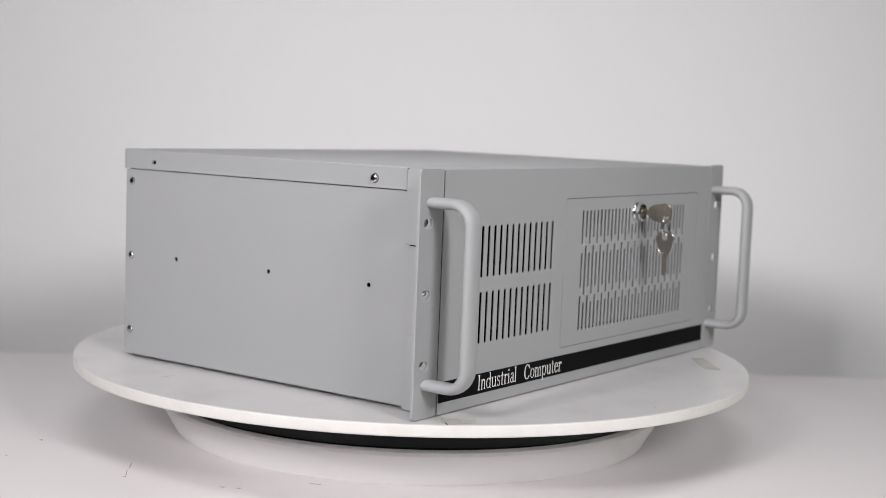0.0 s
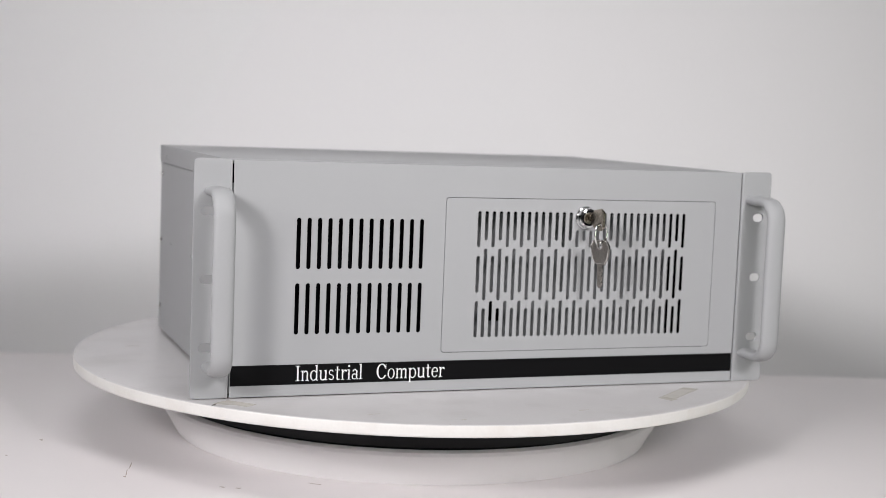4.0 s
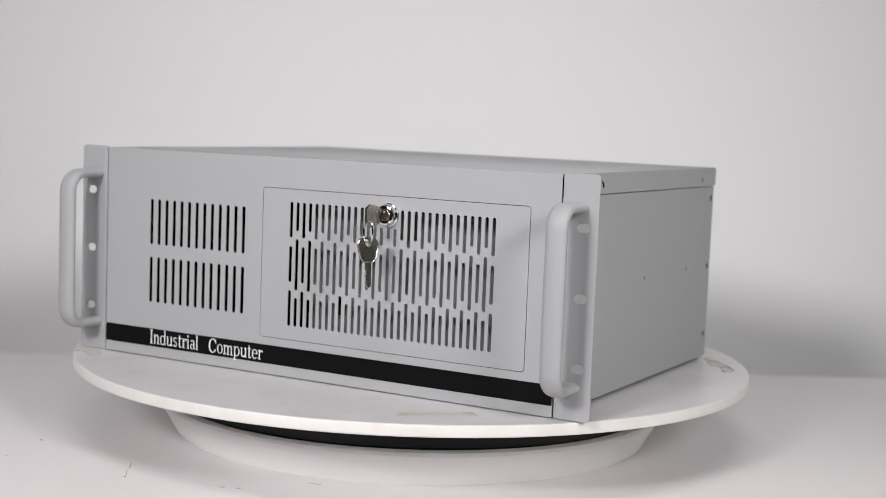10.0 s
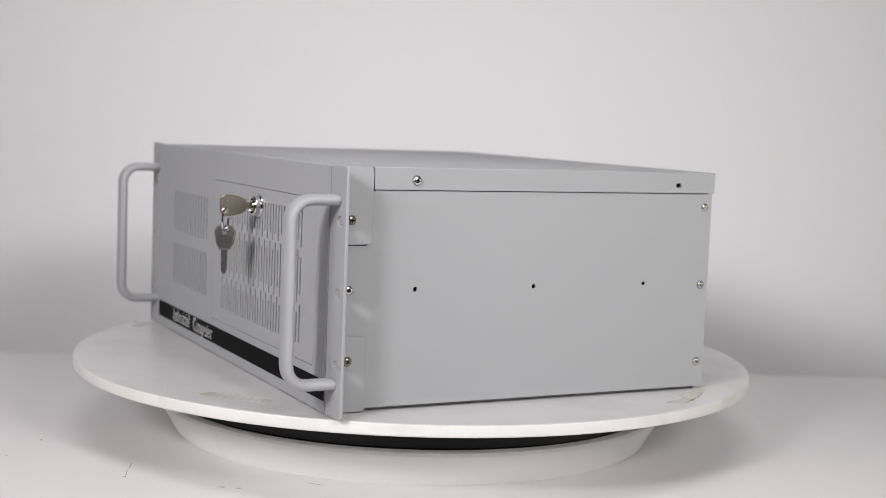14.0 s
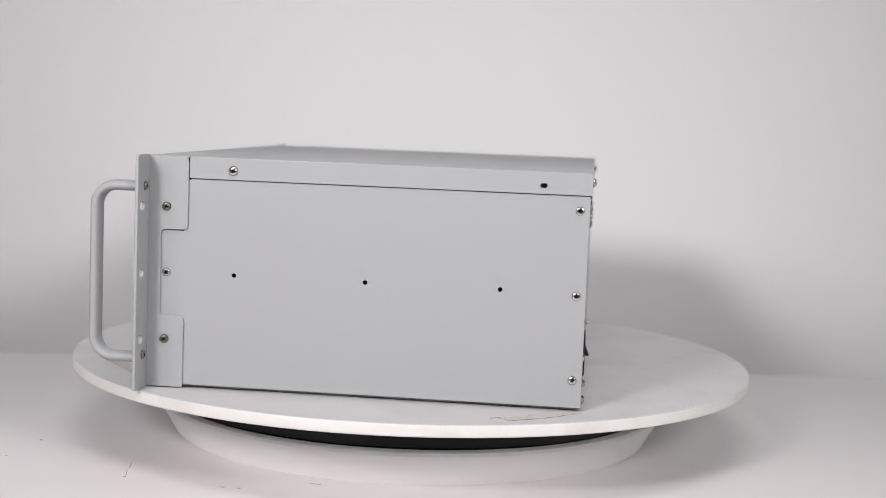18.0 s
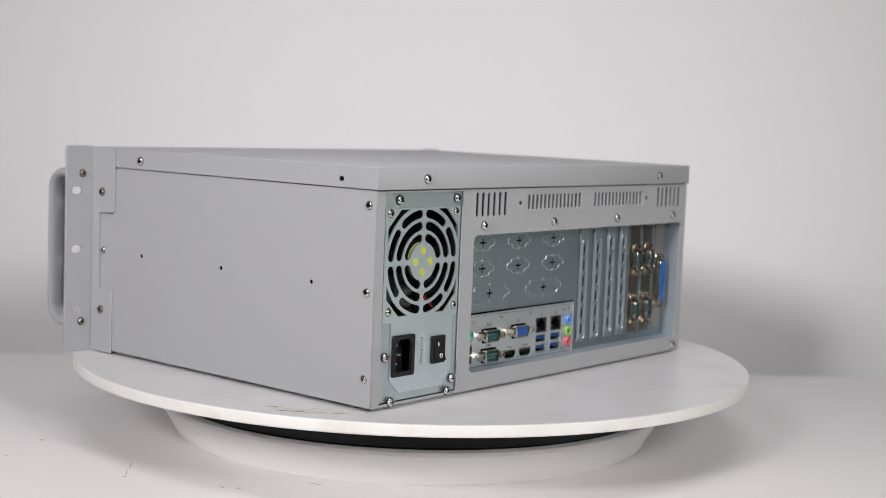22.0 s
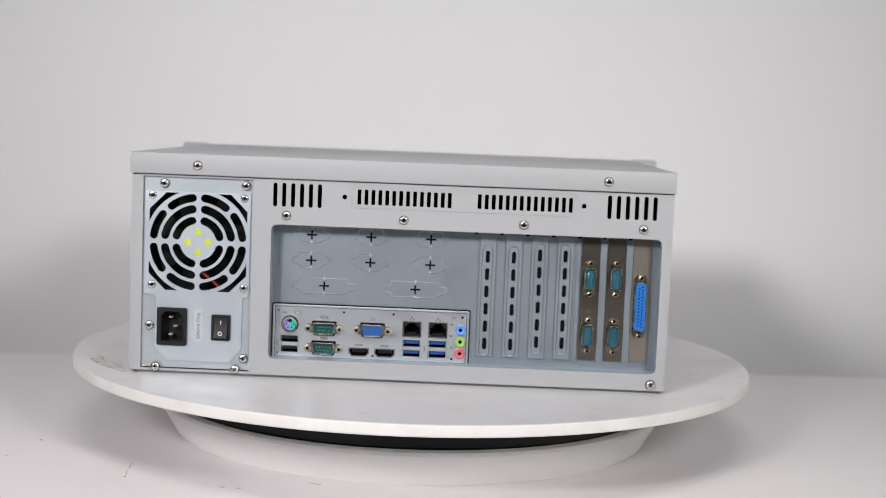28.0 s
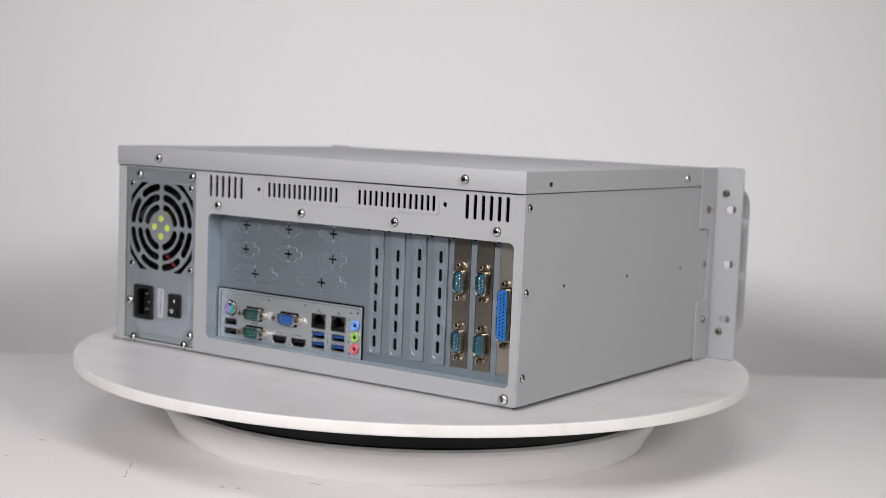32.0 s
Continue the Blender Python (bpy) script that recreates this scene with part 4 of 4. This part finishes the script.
def usb(x, z, blue):
    p = part("usb_port", sheet("usb_port", [rrect(x - 7.3, z - 3.3, x + 7.3, z + 3.3, 0.6, 3), rrect(x - 6.7, z - 2.7, x + 6.7, z + 2.7, 0.4, 3)], 11.0, SHIELD, "y", IO - 4.9, 0.15), None, shield,
             "usb socket with a %s tongue" % ("blue" if blue else "black"))
    part("opening", boxes((x - 6.8, x + 6.8, IO - 10.6, IO - 10.2, z - 2.8, z + 2.8)), DARK, p)
    part("tongue", boxes((x - 5.8, x + 5.8, IO - 10.2, IO - 0.6, z - 0.2, z + 1.7), bevel=0.15), USB_BLUE if blue else BLACK, p)
    # black sliver on the socket floor stands in for shade under the tongue
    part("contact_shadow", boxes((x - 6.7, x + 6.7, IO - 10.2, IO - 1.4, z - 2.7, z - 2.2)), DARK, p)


for x, z, blue in USB_AT:
    usb(x, z, blue)

DX, DZ = 87.5, 41.8
p = part("mini_din_port", lathe(bmesh.new(), [(4.5, IO + 0.4), (6.3, IO + 0.4), (6.3, IO + 2.0), (5.8, IO + 2.5), (4.9, IO + 2.4), (4.5, IO + 0.6)], 32, centre=(DX, 0, DZ), axis="y"), SCREW, shield, "round port, half purple and half green")
# black disc stands in for the shade in the gap round the port
part("port_gap", lathe(bmesh.new(), [(7.0, IO + 0.46), (7.0, IO + 0.52), (0.02, IO + 0.52)], 28, centre=(DX, 0, DZ), axis="y"), DARK, shield)
for s, m in ((1, MINI_PURPLE), (-1, MINI_GREEN)):
    half = [(DX + 4.6 * s * math.sin(radians(a)), DZ + 4.6 * math.cos(radians(a))) for a in range(0, 181, 15)]
    part("insert", sheet("insert", [half], 0.8, m, "y", IO + 0.9), None, p)
for a in range(30, 360, 60):
    u, v = DX + 2.9 * math.sin(radians(a)), DZ + 2.9 * math.cos(radians(a))
    part("pin_hole", boxes((u - 0.5, u + 0.5, IO + 1.3, IO + 1.36, v - 0.5, v + 0.5)), DARK, p)
part("key_slot", boxes((DX - 1.0, DX + 1.0, IO + 1.31, IO + 1.38, DZ + 1.8, DZ + 4.2)), DARK, p)


def dsub_flat(x, z, plastic, label, rows, pin):
    t = lambda w, h, k: fillet([(x - w, z + h), (x + w, z + h), (x + w - k, z - h), (x - w + k, z - h)], 1.5)
    p = part("serial_port" if plastic is TEAL else "monitor_port", sheet("shell", [t(9.2, 4.9, 1.5), t(8.2, 3.9, 1.3)], 5.2, SHELL, "y", IO + 2.9, 0.5), None, shield, label)
    part("flange", sheet("flange", [rrect(x - 15.2, z - 3.7, x + 15.2, z + 3.7, 3.4, 6)], 0.6, SHELL, "y", IO + 0.75, 0.15), None, p)
    # black sheet behind the shell, drawn in for the shaded gap round it
    part("gap", sheet("gap", [t(10.3, 6.0, 1.6)], 0.06, DARK, "y", IO + 0.5), None, p)
    part("insert", sheet("insert", [t(8.3, 4.0, 1.3)], 1.6, plastic, "y", IO + (1.4 if pin is not DARK else 3.2)), None, p)
    for dz, n in rows:
        for k in range(n):
            px = x - (n - 1) * 1.3 + k * 2.6
            if pin is DARK:
                part("pin", boxes((px - 0.45, px + 0.45, IO + 3.9, IO + 4.06, z + dz - 0.45, z + dz + 0.45)), pin, p)
            else:
                part("pin", boxes((px - 0.45, px + 0.45, IO + 2.0, IO + 4.4, z + dz - 0.45, z + dz + 0.45)), pin, p)
    for s in (-1, 1):
        part("hex_post", lathe(bmesh.new(), [(3.0, IO + 1.0), (3.0, IO + 5.4), (2.6, IO + 6.2), (1.5, IO + 6.4), (1.4, IO + 4.2), (0.02, IO + 4.2)], 6, centre=(x + s * 12.6, 0, z), axis="y"), NUT, p)
        part("post_hole", lathe(bmesh.new(), [(1.35, IO + 4.2), (1.35, IO + 4.6), (0.02, IO + 4.6)], 12, centre=(x + s * 12.6, 0, z), axis="y"), DARK, p)


dsub_flat(59.8, 39.4, TEAL, "teal nine-pin serial port with metal shell", ((1.2, 5), (-1.4, 4)), SCREW)
dsub_flat(59.9, 23.3, TEAL, "teal nine-pin serial port with metal shell", ((1.2, 5), (-1.4, 4)), SCREW)
dsub_flat(20.8, 39.5, VGA_BLUE, "blue monitor port with metal shell", ((2.1, 5), (0.0, 5), (-2.1, 5)), DARK)

for x in VIDEO_AT:
    out = video_outline(x, 0.2)
    p = part("video_port", sheet("video_port", [out, inset(out, 0.7)], 7.0, SHELL, "y", IO - 3.0, 0.15), None, shield, "slim video socket")
    part("opening", sheet("opening", [video_outline(x)], 0.2, DARK, "y", IO - 6.0), None, p)
    part("tongue", boxes((x - 5.6, x + 5.6, IO - 6.0, IO - 0.6, 20.9, 22.2)), BLACK, p)

for x in NET_AT:
    p = part("network_port", sheet("network_port", [rrect(x - 7.4, 35.3, x + 7.4, 47.8, 0.5, 3), net_outline(x)], 1.6, BLACK, "y", IO - 0.3, 0.15), None, shield, "dark network socket in a metal shell")
    part("shell_rim", sheet("shell_rim", [rrect(x - 7.5, 35.2, x + 7.5, 47.9, 0.5, 3), rrect(x - 6.9, 35.8, x + 6.9, 47.3, 0.4, 3)], 0.5, SHELL, "y", IO + 0.72, 0.15), None, p)
    part("liner", sheet("liner", [rrect(x - 7.0, 35.7, x + 7.0, 47.4, 0.4, 2), rrect(x - 6.5, 36.2, x + 6.5, 46.9, 0.4, 2)], 9.0, BLACK, "y", IO - 5.7), None, p)
    part("opening", boxes((x - 6.9, x + 6.9, IO - 10.4, IO - 10.0, 35.8, 47.3)), DARK, p)
    part("tongue", boxes((x - 4.6, x + 4.6, IO - 9.8, IO - 3.2, 36.4, 38.0)), BLACK, p)
    for k in range(8):
        part("contact", boxes((x - 3.6 + k * 1.03 - 0.2, x - 3.6 + k * 1.03 + 0.2, IO - 8.0, IO - 3.4, 38.02, 38.3)), BRACKET, p)

for z, m, c in ((42.6, PORT_BLUE, "light blue"), (33.0, PORT_GREEN, "lime green"), (23.5, PORT_PINK, "pink")):
    p = part("audio_jack", lathe(bmesh.new(), [(4.2, IO + 0.4), (4.2, IO + 2.2), (3.7, IO + 2.7), (2.0, IO + 2.4), (1.5, IO + 2.2), (1.5, IO + 0.5)], 28, centre=(-50.2, 0, z), axis="y"), m, shield, c + " audio jack")
    part("opening", lathe(bmesh.new(), [(1.5, IO + 0.5), (1.5, IO + 1.2), (0.02, IO + 1.2)], 16, centre=(-50.2, 0, z), axis="y"), DARK, p)

# small printed marks on the shield, too small to read
FADED = paint("faded_print", (0.19, 0.20, 0.21), 0.6)


def marks(name, *specs):
    """A printed symbol of bars: x, z, width and height each."""
    part(name, boxes(*[(x - w / 2, x + w / 2, IO + 0.47, IO + 0.52, z - h / 2, z + h / 2) for x, z, w, h in specs]), FADED, shield)


for x, z, w, h in ((81.4, 51.8, 5.4, 2.0), (59.9, 48.6, 6.4, 2.4), (59.9, 31.2, 6.4, 2.0), (-44.6, 52.0, 3.8, 1.3)):
    marks("printed_mark", (x, z + h * 0.36, w, h * 0.28), (x, z - h * 0.36, w, h * 0.28), (x - w * 0.36, z, w * 0.2, h * 0.4), (x, z, w * 0.2, h * 0.4), (x + w * 0.36, z, w * 0.2, h * 0.4))
marks("printed_mark", (92.2, 52.0, 3.0, 0.4), (92.2, 50.6, 3.0, 0.4), (93.6, 51.3, 0.4, 1.4), (90.8, 51.3, 0.5, 0.8))
marks("printed_mark", (21.0, 49.3, 3.2, 0.4), (21.0, 47.8, 4.2, 0.5), (19.6, 48.5, 0.4, 1.2), (22.4, 48.5, 0.4, 1.2))
for x in NET_AT:
    marks("printed_mark", (x, 51.4, 1.2, 1.0), (x, 50.6, 0.3, 0.7), (x, 50.2, 3.0, 0.3), (x - 1.5, 49.4, 1.2, 1.0), (x + 1.5, 49.4, 1.2, 1.0))
for x in VIDEO_AT:
    marks("printed_mark", *[(x - 2.6 + 1.75 * k, 27.0, 1.2, 1.3) for k in range(4)])
marks("printed_mark", (-43.6, 46.6, 1.0, 1.4), (-42.4, 46.6, 0.4, 2.0), (-41.6, 46.6, 0.3, 1.2))
marks("printed_mark", (-43.6, 37.4, 1.0, 1.4), (-42.4, 37.4, 0.4, 2.0), (-41.6, 37.4, 0.3, 1.2))
marks("printed_mark", (-43.4, 28.4, 0.9, 1.6), (-42.6, 27.2, 0.4, 1.6))
marks("printed_mark", (-21.5, 26.0, 0.4, 5.0), (-21.0, 27.2, 0.9, 0.4), (-22.0, 25.4, 0.9, 0.4))
marks("printed_mark", (97.6, 26.0, 0.4, 4.0), (97.0, 27.2, 0.8, 0.4), (98.1, 25.4, 0.8, 0.4))

# ======================= the spare key on its ring =======================
spare = new("key_ring")
tagged(spare, "steel split ring with a spare key hanging from the lock", "key ring")
# built with the ring's top at the origin: ring across, key below in the y-z plane
bm = bmesh.new()
R0, tube = 8.6, 0.85
for k in range(36):
    a = 2 * math.pi * k / 36
    for j in range(8):
        b = 2 * math.pi * j / 8
        r = R0 + tube * math.cos(b)
        bm.verts.new((r * math.sin(a), tube * math.sin(b), -R0 + r * math.cos(a)))
bm.verts.ensure_lookup_table()
for k in range(36):
    for j in range(8):
        bm.faces.new([bm.verts[i] for i in (k * 8 + j, k * 8 + (j + 1) % 8, ((k + 1) % 36) * 8 + (j + 1) % 8, ((k + 1) % 36) * 8 + j)])
part("split_ring", bm, CHROME, spare, "thin bright split ring")
HOLE = -2 * R0 + 4.6
loops = [[(v, HOLE - u) for u, v in lp] for lp in key_outline(8.6, 2.5, 19.0)]
# the lock key's metal, darkened to carry the dark room it reflects
DARK_NICKEL = paint("dark_reflection_nickel", (0.34, 0.325, 0.30), 0.22, metal=1.0, grain=0.06, grain_size=700, spots=0.4, spot_size=120)
spare_key = part("key", sheet("key", loops, 1.7, DARK_NICKEL, "x", 0.0, 0.3), None, spare, "worn nickel spare key",
                 mm(0, 0, HOLE - 4.4) @ pose(0, 0, 0, 0, -4, 0) @ mm(0, 0, 4.4 - HOLE))
for side in (-1, 1):
    part("rim", sheet("rim", [[(v, HOLE - u) for u, v in lp] for lp in key_rim(8.6)], 0.5, SCREW, "x", side * 0.95, 0.2), None, spare_key)
    part("eyelet", sheet("eyelet", [[(y, HOLE - 4.7 - 1.2 * x) for x, y in ring_of(0, 0, r, 16)] for r in (2.6, 1.82)], 0.4, SCREW, "x", side * 0.95, 0.15), None, spare_key)

# ======================= platter marks =======================

def strip(name, parent, pts, z, mat, label="", thick=0.15):
    """A thin flat patch lying at height z (mm)."""
    return part(name, sheet(name, [pts], thick, mat, "z", z), None, parent, label)


PZ = PLATTER_Z + 0.1
def ragged(x0, y0, x1, y1, w, seed, n=9):
    """A torn patch along a line, its edges broken at random."""
    rng = random.Random(seed)
    d = Vector((x1 - x0, y1 - y0))
    nrm = Vector((-d.y, d.x)).normalized()
    up, dn = [], []
    for k in range(n + 1):
        p = Vector((x0, y0)) + d * k / n
        ww = w * (0.25 + 0.75 * math.sin(math.pi * (k + 0.4) / (n + 0.8)))
        up.append(tuple(p + nrm * ww * rng.uniform(0.35, 1.0)))
        dn.append(tuple(p - nrm * ww * rng.uniform(0.35, 1.0)))
    return up + dn[::-1]


CRACK = paint("lifted_edge", (0.42, 0.40, 0.365), 0.7, grain=0.2, grain_size=400, spots=0.8, spot_size=150, spot_colour=(0.45, 0.43, 0.40))
PEEL = paint("peeled_board", (0.51, 0.485, 0.445), 0.6, grain=0.15, grain_size=300, spots=0.7, spot_size=70, spot_colour=(0.62, 0.60, 0.57))
STAIN = paint("dark_grime", (0.13, 0.115, 0.10), 0.7, grain=0.3, grain_size=600, spots=0.6, spot_size=200)


def torn(pts, jag, seed, n=5):
    """A closed outline broken at random between its corners."""
    rng = random.Random(seed)
    out = []
    for (x0, y0), (x1, y1) in zip(pts, pts[1:] + pts[:1]):
        d = Vector((x1 - x0, y1 - y0))
        nrm = Vector((-d.y, d.x)).normalized()
        for k in range(n):
            p = Vector((x0, y0)) + d * k / n + nrm * rng.uniform(-jag, jag)
            out.append((p.x, p.y))
    return out


# a strip of tape near the front edge, with grimy borders and ends
outline = torn([(124, -230), (166, -196), (175.5, -203.5), (129.5, -242)], 0.5, 4)
tape = strip("tape_strip", platter, outline, PZ, TAPE, "dull strip of old tape")
part("grimy_border", sheet("grimy_border", [outline, inset(outline, 0.7)], 0.2, CRACK, "z", PZ + 0.1), None, tape)
for pts in ([(126, -231), (131, -227), (137, -238), (131, -241)], [(160, -200.5), (165.5, -197), (174, -203.5), (169.5, -208)]):
    strip("grimy_end", tape, torn(pts, 1.0, 8), PZ + 0.12, CRACK)
# peeled skin by the rear corner and a smaller patch by the front corner
for seed, pts in ((3, [(258, 119), (252, 127), (246, 133), (239, 141), (231, 137), (234, 128), (240, 118), (249, 116)]),
                  (11, [(238.6, 141.8), (231, 150), (226, 155), (223, 151), (229.8, 138.4)]),
                  (17, [(267, 104), (263, 110), (258.4, 118.2), (249.6, 115.2), (255, 105), (259, 95)]),
                  (23, [(-218, -194), (-208, -183), (-198, -192), (-189, -202), (-198, -207), (-208, -199)])):
    shape = torn(pts, 1.3, seed, 4)
    patch = strip("peeled_patch", platter, shape, PZ, PEEL, "brownish peeled patch")
    part("torn_edge", sheet("torn_edge", [shape, inset(shape, 0.4)], 0.2, CRACK, "z", PZ + 0.1), None, patch)
for k, (x, y, x1, y1, w) in enumerate(((260, 114, 254.5, 123.5, 0.7), (251, 129, 246, 134, 0.35), (243, 138, 237.5, 142.5, 0.6), (263, 90, 258, 97, 0.5), (266, 106, 261, 113, 0.4), (-222, -200, -218, -195, 1.0))):
    strip("dark_crack", platter, ragged(x, y, x1, y1, w, 60 + k, 5), PZ + 0.25, STAIN)
for k, (x, y, l) in enumerate(((40, -262, 9), (95, -255, 7), (-120, -248, 10), (205, 150, 8), (-60, -276, 6), (-250, 60, 12), (20, 270, 9), (-150, 220, 10))):
    strip("scratch", platter, ragged(x, y, x + l, y + 2.0 * (-1) ** k, 0.5, 20 + k, 5), PZ, PEEL)
# chips along the rim
for k in range(26):
    a = random.Random(90 + k).uniform(0, 2 * math.pi)
    r, l = 297.4, random.Random(190 + k).uniform(1.0, 3.4)
    x, y = r * math.cos(a), r * math.sin(a)
    strip("rim_chip", platter, ragged(x, y, x - l * math.sin(a), y + l * math.cos(a), 0.7, 300 + k, 4), PLATTER_Z + 0.1, PEEL)

# scuffs on the table, in its own space
for k, (x, y, x1, y1, w) in enumerate(((-218, -172, -216, -192, 0.5), (-217, -194, -214, -214, 0.45), (-215.5, -214, -213.5, -216.5, 1.0), (-307, -108, -305, -110, 1.6), (-320, -163, -318, -164, 1.2), (-140, -234, -136, -235, 1.2), (-128, -236, -124, -236, 0.9), (-76, -215, -66, -219, 0.3))):
    c0, s0 = math.cos(radians(-WALL_TURN)), math.sin(radians(-WALL_TURN))
    q = [(c0 * px - s0 * (py - TABLE_BACK * 1000), s0 * px + c0 * (py - TABLE_BACK * 1000)) for px, py in ((x, y), (x1, y1))]
    strip("scuff_mark", desk, ragged(*q[0], *q[1], w, 40 + k, 7), 0.08, SCUFF)


# ======================= movement =======================
def motions():
    rows, turns, hang = [], [], []
    swing = ((0, 8), (1, 16), (2, 25), (3, 33), (4.5, 30), (6, 24), (7, 16), (7.5, 8), (8, -4), (8.5, -8), (9, -11), (9.5, -21), (10, -35), (10.6, -43), (13, -36), (17, -25), (32, -20))
    for t, a in enumerate(TURN):
        c, s = math.cos(radians(a)), math.sin(radians(a))
        rows.append((t, pose(c * OX - s * OY, s * OX + c * OY, 0, 0, 0, a)))
        turns.append((t, pose(0, 0, 0, 0, 0, a)))

    def turn_at(t):
        k = min(int(t), len(TURN) - 2)
        return TURN[k] + (t - k) * (TURN[k + 1] - TURN[k])

    def swing_at(t):
        for (t0, a0), (t1, a1) in zip(swing, swing[1:]):
            if t <= t1:
                return a0 + (a1 - a0) * (t - t0) / (t1 - t0)
        return swing[-1][1]

    for k in range(65):
        t = k / 2
        a = turn_at(t)
        c, s = math.cos(radians(a)), math.sin(radians(a))
        m = pose(c * OX - s * OY, s * OX + c * OY, 0, 0, 0, a) @ mm(LX, -28.5, LZ - 2.4) @ pose(0, 0, 0, 0, 0, swing_at(t))
        hang.append((t, m))
    walk(computer, rows)
    walk(platter, turns)
    walk(spare, hang)


motions()
